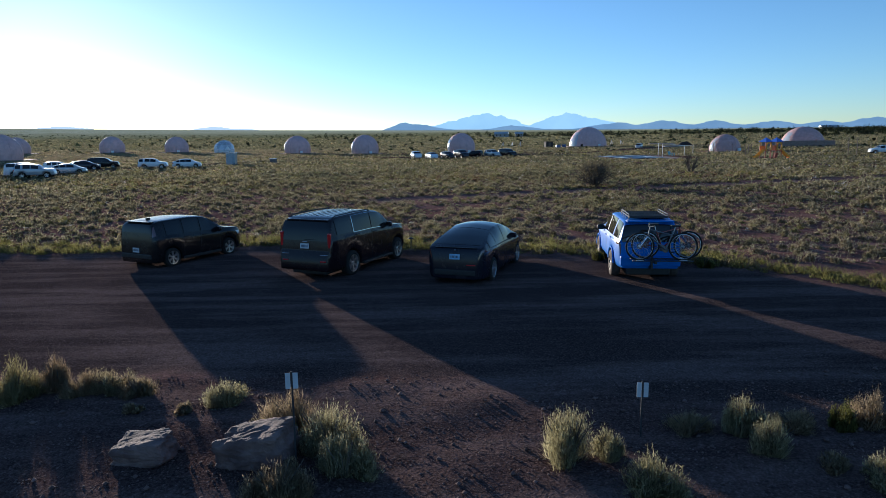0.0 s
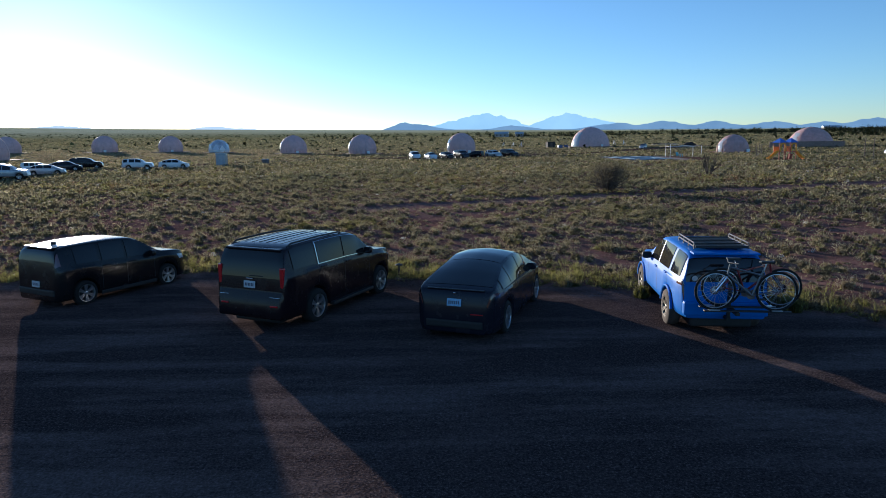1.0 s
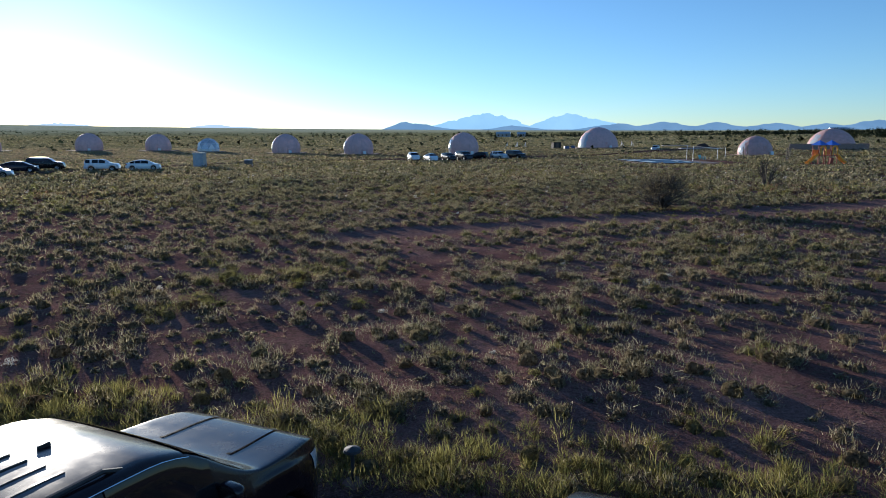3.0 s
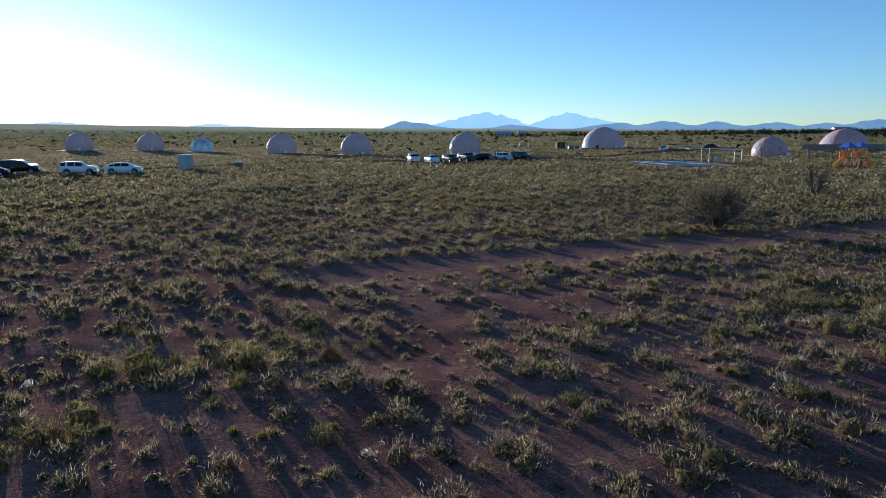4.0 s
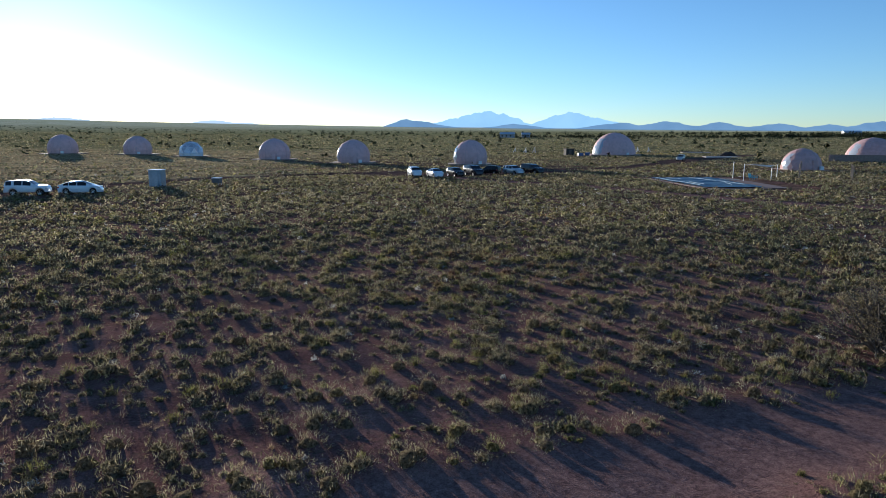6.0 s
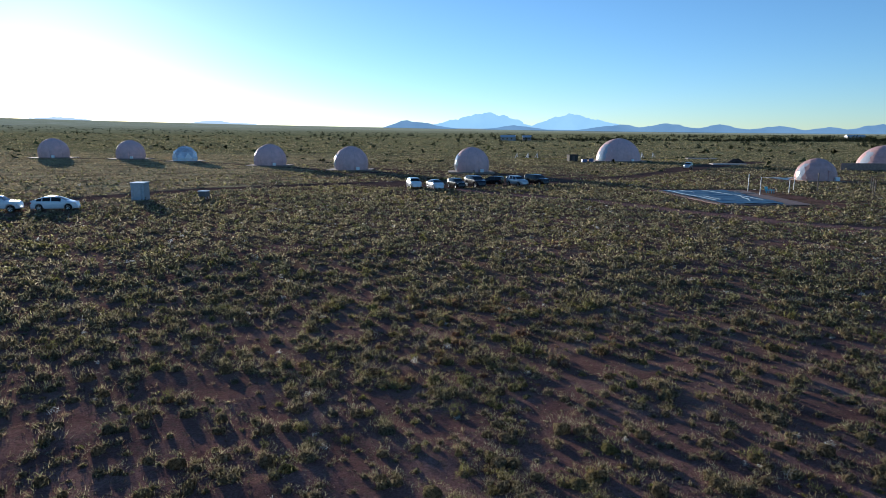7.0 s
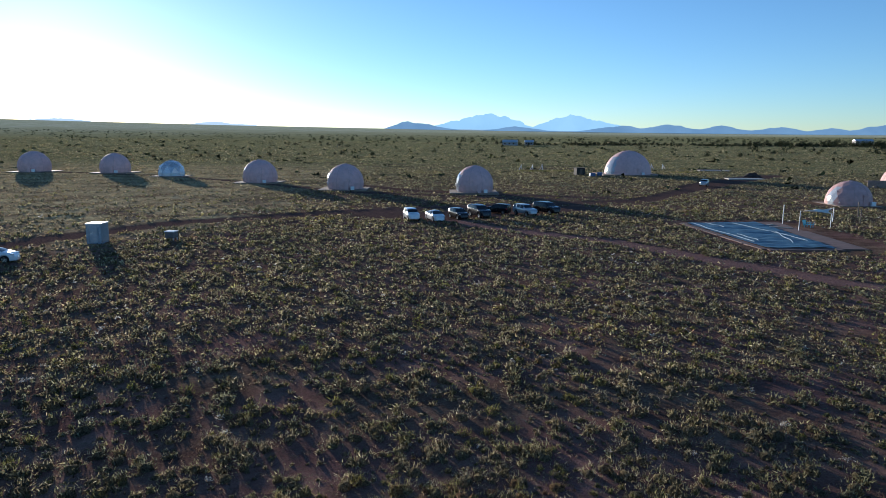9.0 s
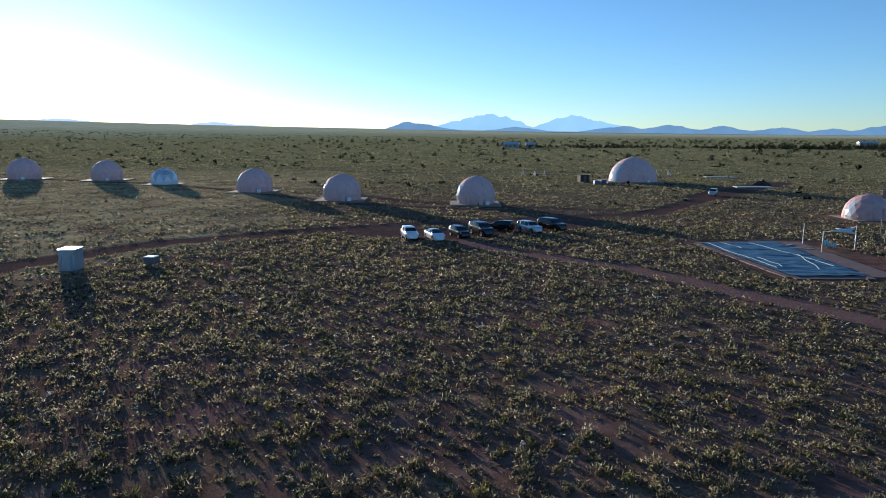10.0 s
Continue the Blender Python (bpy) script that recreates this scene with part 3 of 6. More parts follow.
def mirror(car, shell, y, paint, reach=0.09):
    for side in (1, -1):
        p = shell.at(y, 4.3, side)
        bm = bmesh.new()
        bmesh.ops.create_uvsphere(bm, u_segments=14, v_segments=10, radius=1)
        for v in bm.verts:
            c = v.co
            v.co = Vector((0.125 * math.copysign(abs(c.x) ** 0.6, c.x), 0.075 * math.copysign(abs(c.y) ** 0.75, c.y) if c.y > 0 else 0.045 * max(c.y * 2.5, -1.0), 0.085 * math.copysign(abs(c.z) ** 0.6, c.z)))
        bmesh.ops.transform(bm, matrix=pose(p.x + side * (reach + 0.02), p.y, p.z + 0.05, 0, 0, -side * 8), verts=bm.verts)
        shell_part = part("door_mirror", bm, paint, car, smooth=True)
        part("mirror_arm", tube([(p.x - side * 0.03, p.y + 0.03, p.z - 0.01), (p.x + side * reach, p.y + 0.01, p.z)], 0.025, 6), TRIM, shell_part)


def number_plate(car, x, y, z, lean, mat, yaw=0):
    pl = part("number_plate", box(-0.155, 0.155, -0.008, 0.008, -0.078, 0.078, 0.004), mat, car, "pressed metal number plate with dark characters as bars")
    pl.matrix_basis = pose(x, y, z, lean, 0, yaw)
    bars = bmesh.new()
    for k in range(6):
        add_box(bars, -0.118 + k * 0.042, -0.092 + k * 0.042, -0.0115, -0.0085, -0.035, 0.03)
    part("plate_marks", bars, PLATE_INK, pl)


BOX_CAR = Shell([(-0.76, 0.40), (-0.745, 0.72), (-0.72, 0.95), (-0.69, 1.20), (-0.62, 1.48), (-0.50, 1.575), (-0.2, 1.61), (0.8, 1.63), (1.45, 1.59), (1.70, 1.51), (2.30, 1.12), (2.45, 1.07), (3.0, 1.01), (3.25, 0.90), (3.34, 0.70), (3.40, 0.42)],
             [(-0.76, 1.08), (1.0, 1.03), (2.3, 0.97), (3.4, 0.84)], [(-0.76, 0.72), (-0.66, 0.84), (-0.4, 0.89), (0, 0.9), (2.6, 0.89), (3.05, 0.82), (3.3, 0.68), (3.40, 0.55)], [(-0.7, 0.68), (1.0, 0.73), (2.3, 0.66)], 0.22, (0, 2.57), 0.37, 0.33)
LONG_SUV = Shell([(-1.22, 0.42), (-1.20, 0.80), (-1.14, 0.90), (-1.12, 1.14), (-1.03, 1.62), (-0.92, 1.85), (-0.6, 1.92), (0.8, 1.945), (1.55, 1.905), (1.9, 1.81), (2.52, 1.36), (2.68, 1.30), (3.40, 1.23), (3.64, 1.13), (3.76, 0.92), (3.84, 0.48)],
              [(-1.22, 1.34), (1.0, 1.33), (2.6, 1.24), (3.84, 1.03)], [(-1.22, 0.86), (-1.05, 0.96), (-0.8, 1.0), (0, 1.015), (3.0, 0.99), (3.4, 0.93), (3.7, 0.78), (3.84, 0.62)], [(-1.2, 0.82), (1.0, 0.86), (2.6, 0.80)], 0.33, (0, 2.946), 0.46, 0.40)
FASTBACK = Shell([(-0.95, 0.36), (-0.93, 0.72), (-0.89, 0.95), (-0.84, 1.07), (-0.72, 1.13), (-0.4, 1.25), (0.0, 1.385), (0.5, 1.51), (1.0, 1.575), (1.35, 1.58), (1.7, 1.55), (2.05, 1.46), (2.75, 1.12), (2.9, 1.06), (3.35, 0.93), (3.6, 0.80), (3.74, 0.62), (3.80, 0.36)],
              [(-0.95, 1.04), (0.5, 1.0), (2.7, 0.95), (3.8, 0.75)], [(-0.95, 0.66), (-0.85, 0.81), (-0.6, 0.90), (0, 0.935), (1.4, 0.915), (2.8, 0.925), (3.3, 0.84), (3.65, 0.66), (3.80, 0.5)], [(-0.9, 0.62), (0.2, 0.64), (1.2, 0.66), (2.7, 0.62)], 0.2, (0, 2.89), 0.40, 0.36, 1.4)
BLUE_SUV = Shell([(-1.03, 0.55), (-1.01, 0.82), (-0.95, 0.90), (-0.93, 1.14), (-0.86, 1.48), (-0.76, 1.70), (-0.5, 1.78), (0.8, 1.82), (1.4, 1.79), (1.68, 1.71), (2.3, 1.29), (2.42, 1.24), (3.2, 1.17), (3.44, 1.07), (3.56, 0.86), (3.64, 0.55)],
               [(-1.03, 1.20), (1.0, 1.18), (2.3, 1.12), (3.64, 1.0)], [(-1.03, 0.78), (-0.9, 0.86), (-0.6, 0.915), (0, 0.95), (2.8, 0.95), (3.15, 0.88), (3.46, 0.70), (3.64, 0.52)], [(-1.0, 0.70), (1.0, 0.74), (2.3, 0.69)], 0.42, (0, 2.79), 0.475, 0.395)


def lamp_box(name, car, x0, x1, y0, y1, z0, z1, mat, bevel=0.02, label=""):
    part(name, box(x0, x1, y0, y1, z0, z1, bevel), mat, car, label)


def make_box_car():
    c = build_car("hatchback_car", "small black boxy hatchback with glinting roof on the gravel lot", pose(-9.78, 23.89, 0, 0, 0, -26.9), BOX_CAR, BLACK_PAINT, 0.21, 0.325, 0.235, 6, 0,
                  [(-0.2, 0.42, 0.0), (0.52, 1.18, 0.0), (1.27, 1.95, 0.0)], (-0.685, -0.575), (1.74, 2.27), seams=(0.47, 1.22, 2.1), handles=(0.62, 1.42))
    mirror(c, BOX_CAR, 2.0, BLACK_PAINT)
    number_plate(c, 0, -0.765, 0.64, -4, PLATE_WHITE)
    for s in (1, -1):
        part("tail_lamp", BOX_CAR.patch(-0.70, -0.58, 4.3, 5.9, (s,), 0.012, 5, 5), SMOKED_LAMP, c)
        part("headlamp", BOX_CAR.patch(2.98, 3.24, 2.7, 3.8, (s,), 0.008, 6, 4, -0.08), CLEAR_LAMP, c, smooth=True)
        lamp_box("sill_trim", c, s * 0.86 - 0.03, s * 0.86 + 0.03, 0.42, 2.15, 0.2, 0.3, TRIM, 0.02)
    lamp_box("rear_spoiler", c, -0.58, 0.58, -0.64, -0.42, 1.555, 1.585, BLACK_PAINT, 0.01)
    lamp_box("rear_bumper", c, -0.72, 0.72, -0.79, -0.7, 0.36, 0.52, TRIM, 0.03)
    part("aerial_fin", box(-0.02, 0.02, -0.28, -0.12, 1.60, 1.665, 0.012), TRIM, c)


def make_long_suv():
    c = build_car("suv_car", "large dark full-size suv with ribbed roof and chrome window line", pose(-3.50, 22.03, 0, 0, 0, -24.3), LONG_SUV, PLUM_PAINT, 0.28, 0.40, 0.275, 6, 0,
                  [(-0.82, -0.02, 0.0), (0.12, 1.1, 0.0), (1.17, 2.1, 0.0)], (-1.11, -0.945), (1.93, 2.50), seams=(0.05, 1.135, 2.3), handles=(0.25, 1.3))
    mirror(c, LONG_SUV, 2.15, PLUM_PAINT)
    number_plate(c, 0, -1.155, 1.06, -6, PLATE_WHITE)
    for s in (1, -1):
        lamp_box("tail_lamp", c, s * 0.855 - 0.05, s * 0.855 + 0.05, -1.128, -1.0, 0.96, 1.46, RED_LAMP, 0.025, "tall red tail lamp")
        part("headlamp", LONG_SUV.patch(3.44, 3.70, 2.5, 3.7, (s,), 0.008, 6, 4, -0.06), CLEAR_LAMP, c, smooth=True)
        rail = tube([(s * 0.76, -0.78, 1.86), (s * 0.765, -0.62, 1.93), (s * 0.77, 0.4, 1.955), (s * 0.765, 1.25, 1.94), (s * 0.76, 1.42, 1.87)], 0.02, 6)
        part("roof_rail", rail, TRIM, c)
        for v, ya, yb in ((6.22, 0.09, 1.94), (4.16, 0.07, 2.2)):
            part("window_trim", LONG_SUV.patch(ya, yb, v - 0.03, v + 0.03, (s,), 0.012, 14, 1), CHROME, c, "thin chrome window trim")
        part("window_trim", LONG_SUV.patch(0.06, 0.09, 4.13, 6.25, (s,), 0.012, 1, 6), CHROME, c, "thin chrome window trim")
        lamp_box("running_board", c, s * 0.98 - 0.08, s * 0.98 + 0.08, 0.55, 2.4, 0.28, 0.36, TRIM, 0.02)
        part("bumper_reflector", box(s * 0.68 - 0.1, s * 0.68 + 0.1, -1.226, -1.2, 0.60, 0.64, 0.01), RED_LAMP, c)
        part("bumper_strip", box(s * 0.70 - 0.13, s * 0.70 + 0.13, -1.2, -1.15, 0.80, 0.82, 0.006), CHROME, c)
    for k in range(6):
        x = -0.5 + 0.2 * k
        bm = bmesh.new()
        rows = [[bm.verts.new((x + dx, y, LONG_SUV.at(y, 8.9).z - abs(x) * 0.028 + dz)) for dx, dz in ((-0.022, -0.008), (-0.015, 0.014), (0.015, 0.014), (0.022, -0.008))] for y in np.linspace(-0.62, 1.15, 9)]
        for a, b in zip(rows, rows[1:]):
            for j in range(3):
                bm.faces.new((a[j], a[j + 1], b[j + 1], b[j]))
        bm.faces.new(rows[0]), bm.faces.new(rows[-1][::-1])
        part("roof_rib", bm, PLUM_PAINT, c)
    lamp_box("rear_spoiler", c, -0.74, 0.74, -1.02, -0.80, 1.80, 1.85, PLUM_PAINT, 0.022)
    lamp_box("badge", c, -0.09, 0.09, -1.15, -1.12, 1.17, 1.20, CHROME, 0.008)
    lamp_box("rear_wiper", c, -0.02, 0.36, -1.12, -1.085, 1.24, 1.26, TRIM, 0.005)
    for s in (1, -1):
        part("bonnet_crease", LONG_SUV.patch(2.78, 3.52, 8.1, 8.25, (s,), 0.012, 8, 1), PLUM_PAINT, c)
    part("aerial_fin", box(-0.012, 0.012, 1.3, 1.4, 1.90, 1.95, 0.008), TRIM, c)
    part("front_bumper", box(-0.66, 0.66, 3.74, 3.90, 0.42, 0.68, 0.05), TRIM, c)


def make_fastback():
    c = build_car("fastback_car", "dark grey electric fastback crossover with glass roof and blue plate", pose(0.84, 20.89, 0, 0, 0, -20.6), FASTBACK, NAVY_PAINT, 0.25, 0.36, 0.26, 7, 0,
                  [(-0.34, 0.30, 0.0), (0.34, 1.20, 0.0), (1.25, 2.36, 0.0)], None, None, seams=(0.2, 1.215, 2.25), alloy=ALLOY)
    mirror(c, FASTBACK, 2.22, NAVY_PAINT, 0.02)
    part("rear_window", FASTBACK.patch(-0.66, 0.42, 6.85, 9, (1, -1), 0.006, 14, 6), GLASS, c, smooth=True)
    part("glass_roof", FASTBACK.patch(0.45, 1.75, 6.9, 9, (1, -1), 0.006, 14, 6), GLASS, c, smooth=True)
    part("windscreen", FASTBACK.patch(1.79, 2.74, 6.8, 9, (1, -1), 0.006, 12, 6), GLASS, c, smooth=True)
    number_plate(c, 0, -0.945, 0.84, -10, PLATE_BLUE)
    for s in (1, -1):
        part("tail_lamp", FASTBACK.patch(-0.915, -0.60, 3.45, 4.15, (s,), 0.01, 10, 3), SMOKED_LAMP, c, smooth=True)
        part("window_trim", FASTBACK.patch(-0.3, 2.25, 4.1, 4.2, (s,), 0.008, 14, 1), TRIM, c)
        part("headlamp", FASTBACK.patch(3.25, 3.58, 3.0, 4.0, (s,), 0.008, 6, 4, -0.1), CLEAR_LAMP, c, smooth=True)
    part("bumper_reflector", box(0.35, 0.62, -0.955, -0.935, 0.60, 0.622, 0.004), RED_LAMP, c)
    lamp_box("rear_spoiler", c, -0.62, 0.62, -0.87, -0.78, 1.085, 1.102, TRIM, 0.006)
    lamp_box("diffuser", c, -0.62, 0.62, -0.97, -0.88, 0.30, 0.46, TRIM, 0.03)
    part("badge", box(-0.03, 0.03, -0.915, -0.89, 1.0, 1.04, 0.006), CHROME, c)


def rack_basket(parent):
    rails = []
    for s in (1, -1):
        x = s * 0.55
        for z in (1.85, 1.925):
            rails.append([(x, -0.55, z - 0.04), (x, -0.52, z), (x, 0.72, z + 0.02), (x, 0.78, z - 0.02)])
        rails += [[(x, y, 1.80), (x, y, 1.93)] for y in (-0.52, -0.1, 0.32, 0.72)]
    for pts in rails:
        part("rack_rail", tube(pts, 0.014, 6), DARK_ALLOY, parent, "worn black roof rack rail")
    for y in np.linspace(-0.5, 0.72, 7):
        part("rack_bar", box(-0.54, 0.54, y - 0.03, y + 0.03, 1.845, 1.865, 0.006), TRIM, parent)
    for y in (-0.56, 0.78):
        part("rack_fairing", box(-0.54, 0.54, y - 0.012, y + 0.012, 1.82, 1.875, 0.006), TRIM, parent)


def make_blue_suv():
    c = build_car("suv_car", "bright blue off-road suv with roof rack and dusty tyres", pose(6.22, 21.03, 0, 0, 0, -6.4), BLUE_SUV, BLUE_PAINT, 0.27, 0.40, 0.23, 6, 0.05,
                  [(-0.70, -0.08, 0.0), (0.10, 0.98, 0.0), (1.06, 1.9, 0.0)], (-0.925, -0.79), (1.70, 2.28), DUSTY_RUBBER, DARK_ALLOY, seams=(0.08, 1.02, 2.0), handles=(0.24, 1.2))
    mirror(c, BLUE_SUV, 1.95, TRIM)
    rack_basket(part("roof_rack", box(-0.52, 0.52, -0.5, 0.7, 1.825, 1.838), TRIM, c))
    for s in (1, -1):
        part("tail_lamp", BLUE_SUV.patch(-0.955, -0.66, 3.0, 4.0, (s,), 0.014, 8, 4, 0.05), SMOKED_LAMP, c, smooth=True)
        part("lamp_cap", BLUE_SUV.patch(-0.93, -0.74, 3.9, 4.1, (s,), 0.018, 6, 1), CLEAR_LAMP, c)
        part("headlamp", BLUE_SUV.patch(3.24, 3.52, 2.8, 3.9, (s,), 0.008, 6, 4, -0.06), CLEAR_LAMP, c, smooth=True)
        for hub in BLUE_SUV.hubs:
            arc = [(s * (lerp(BLUE_SUV.half, hub) + 0.004), hub + 0.485 * math.cos(a), 0.395 + 0.485 * math.sin(a)) for a in np.linspace(0.15, math.pi - 0.15, 12)]
            part("wheel_arch_flare", tube(arc, 0.03, 6), BLUE_PAINT, c)
        part("window_trim", BLUE_SUV.patch(1.0, 1.05, 4.25, 6.2, (s,), 0.012, 1, 6), ALLOY, c)
    lamp_box("rear_bumper", c, -0.84, 0.84, -1.08, -0.9, 0.48, 0.78, BLUE_PAINT, 0.05)
    lamp_box("rear_spoiler", c, -0.66, 0.66, -0.93, -0.62, 1.735, 1.775, BLUE_PAINT, 0.015)
    part("tailgate_sticker", revolve([(0, 0.06), (0.003, 0.06), (0.003, 0)], 16, "Z"), CLEAR_LAMP, c).matrix_basis = pose(-0.62, -0.955, 1.25, 98, 0, 0)
    part("tow_hitch", box(-0.04, 0.04, -1.25, -0.9, 0.44, 0.52, 0.008), TRIM, c)
    return c


def make_bike(label, m, frame_mat, wheel_r=0.385):
    """A mountain bike along local x, wheels on z = 0."""
    b = thing("bicycle", label, "bicycle", m, "bicycles on the hitch rack")
    base = 1.15
    rear, fore = Vector((base / 2, 0, wheel_r)), Vector((-base / 2, 0, wheel_r))
    crank, seat, head0, head1 = Vector((0.12, 0, 0.30)), Vector((0.30, 0, 0.80)), Vector((-0.36, 0, 0.70)), Vector((-0.33, 0, 0.86))
    for p in (fore, rear):
        ring = [(p.x + wheel_r * 0.965 * math.cos(a), 0, p.z + wheel_r * 0.965 * math.sin(a)) for a in np.linspace(0, math.tau, 32, endpoint=False)]
        w = part("wheel", tube(ring, 0.024, 7, True), RUBBER, b)
        ring = [(p.x + wheel_r * 0.89 * math.cos(a), 0, p.z + wheel_r * 0.89 * math.sin(a)) for a in np.linspace(0, math.tau, 32, endpoint=False)]
        part("rim", tube(ring, 0.011, 5, True), ALLOY, w)
        sp = bmesh.new()
        for k in range(16):
            a = k * math.tau / 16
            add_tube(sp, [(p.x + 0.02 * math.cos(a + 1), 0.02 * (-1) ** k, p.z + 0.02 * math.sin(a + 1)), (p.x + wheel_r * 0.88 * math.cos(a), 0, p.z + wheel_r * 0.88 * math.sin(a))], 0.0022, 3)
        part("spokes", sp, ALLOY, w)
        part("hub", tube([(p.x, -0.05, p.z), (p.x, 0.05, p.z)], 0.025, 8), ALLOY, w)
        part("brake_disc", tube([(p.x, 0.035, p.z), (p.x, 0.039, p.z)], 0.085, 16), CHROME, w)
    fr = bmesh.new()
    for a, c, r in ((crank, seat, 0.018), (seat + Vector((-0.03, 0, -0.1)), head1, 0.018), (crank, head0, 0.023), (head0, head1 + Vector((0.01, 0, 0.06)), 0.022)):
        add_tube(fr, [a, c], r, 8)
    for y in (0.055, -0.055):
        add_tube(fr, [crank, rear + Vector((0, y, 0))], 0.010, 6)
        add_tube(fr, [seat + Vector((-0.03, 0, -0.12)), rear + Vector((0, y, 0))], 0.009, 6)
    part("frame", fr, frame_mat, b)
    fk = bmesh.new()
    for y in (0.06, -0.06):
        add_tube(fk, [head0 + Vector((-0.01, y, -0.02)), fore + Vector((0, y, 0))], 0.018, 7)
    add_tube(fk, [head0 + Vector((-0.01, -0.07, -0.02)), head0 + Vector((-0.01, 0.07, -0.02))], 0.02, 7)
    part("fork", fk, CHROME, b, "silver suspension fork")
    top = head1 + Vector((0.0, 0, 0.1))
    part("handlebar", tube([top + Vector((0.05, -0.34, 0.03)), top + Vector((0, -0.12, 0.0)), top + Vector((-0.03, 0, -0.01)), top + Vector((0, 0.12, 0)), top + Vector((0.05, 0.34, 0.03))], 0.012, 6), TRIM, b)
    part("seat_post", tube([seat - Vector((0, 0, 0.05)), seat + Vector((0.05, 0, 0.14))], 0.014, 6), ALLOY, b)
    part("saddle", box(-0.12, 0.14, -0.06, 0.06, -0.02, 0.025, 0.018, pose(seat.x + 0.05, 0, seat.z + 0.16)), TRIM, b)
    part("crankset", tube([(crank.x, 0.05, crank.z), (crank.x, 0.055, crank.z)], 0.09, 16), DARK_ALLOY, b)
    part("pedal", box(-0.2, -0.1, 0.07, 0.15, -0.012, 0.012, 0.004, pose(crank.x, 0, crank.z + 0.05)), TRIM, b)
    part("pedal", box(0.1, 0.2, -0.15, -0.07, -0.012, 0.012, 0.004, pose(crank.x, 0, crank.z - 0.05)), TRIM, b)
    ch = [rear + Vector((0, 0.05, 0.04)), crank + Vector((0, 0.053, 0.09)), crank + Vector((-0.09, 0.053, 0)), crank + Vector((0, 0.053, -0.09)), rear + Vector((0, 0.05, -0.05))]
    part("chain", tube(ch, 0.006, 4, True), DARK_ALLOY, b)
    return b


make_box_car()
make_long_suv()
make_fastback()
RUN_POSE = pose(6.22, 21.03, 0, 0, 0, -6.4)
make_blue_suv()
rack = thing("bicycle_rack", "black hitch-mounted platform rack behind the blue suv", "bike rack", RUN_POSE)
part("mast", box(-0.03, 0.03, -1.26, -1.18, 0.44, 1.3, 0.008), TRIM, rack)
part("beam", box(-0.035, 0.035, -1.78, -1.2, 0.68, 0.745, 0.008), TRIM, rack)
for yy in (-1.35, -1.68):
    part("wheel_tray", box(-0.62, 1.02, yy - 0.05, yy + 0.05, 0.745, 0.77, 0.01), TRIM, rack)
    for xx in (-0.42, 0.74):
        part("tray_strap", box(xx - 0.1, xx + 0.1, yy - 0.06, yy + 0.06, 0.772, 0.792, 0.008), ALLOY, rack)
BIKE_GREY = plain("grey_bike_paint", (0.16, 0.16, 0.17), 0.3, 0.3, coat=0.6)
BIKE_RED = plain("red_bike_paint", (0.22, 0.015, 0.02), 0.3, 0.1, coat=0.6)
make_bike("grey mountain bike with silver fork strapped on the rack", RUN_POSE @ pose(0.15, -1.68, 0.775), BIKE_GREY)
make_bike("red and black mountain bike behind the grey one", RUN_POSE @ pose(0.36, -1.35, 0.775, 0, 0, 180), BIKE_RED)


# parked cars farther off: (shell, paint, x, y, heading, name, label)
FAR_CARS = [
    (BLUE_SUV, WHITE_PAINT, -6.0, 150.6, 195, "suv_car", "white suv parked nose out beside the dirt road"),
    (FASTBACK, WHITE_PAINT, -2.6, 150.6, 200, "saloon_car", "white car parked beside a white suv"),
    (BOX_CAR, BLACK_PAINT, 0.9, 153.0, 205, "hatchback_car", "black hatchback parked on the dirt road"),
    (LONG_SUV, NAVY_PAINT, 4.2, 155.2, 205, "suv_car", "dark suv parked among other cars on dirt"),
    (BOX_CAR, BLACK_PAINT, 9.2, 158.4, 60, "hatchback_car", "black car standing with its side to the sun"),
    (BLUE_SUV, SILVER_PAINT, 11.6, 157.6, 210, "suv_car", "silver suv parked at the end of the row"),
    (LONG_SUV, BLACK_PAINT, 15.4, 160.4, 215, "suv_car", "black suv parked at the end of the row"),
    (BLUE_SUV, WHITE_PAINT, -50.5, 112.0, -78, "suv_car", "white suv parked side on beside scrub"),
    (FASTBACK, WHITE_PAINT, -45.6, 114.0, -76, "saloon_car", "white saloon parked behind a white suv"),
    (BLUE_SUV, SILVER_PAINT, -53.4, 84.5, -75, "suv_car", "silver suv at the head of a row of cars"),
    (LONG_SUV, WHITE_PAINT, -57.8, 89.5, -72, "suv_car", "white suv in a row of cars on dirt"),
    (FASTBACK, SILVER_PAINT, -56.2, 96.5, -70, "saloon_car", "silver saloon in a row of cars on dirt"),
    (BOX_CAR, WHITE_PAINT, -60.4, 101.5, -72, "hatchback_car", "white hatchback in a row of cars on dirt"),
    (FASTBACK, NAVY_PAINT, -60.2, 108.0, -70, "saloon_car", "dark saloon in a row of cars on dirt"),
    (LONG_SUV, BLACK_PAINT, -60.6, 115.0, -72, "suv_car", "black suv at the far end of a row"),
    (BLUE_SUV, SILVER_PAINT, 67.5, 222.0, 150, "pickup_car", "pale work truck parked by the road to the big dome"),
    (BLUE_SUV, WHITE_PAINT, 91.5, 134.0, 80, "suv_car", "white truck parked beyond the playground"),
]
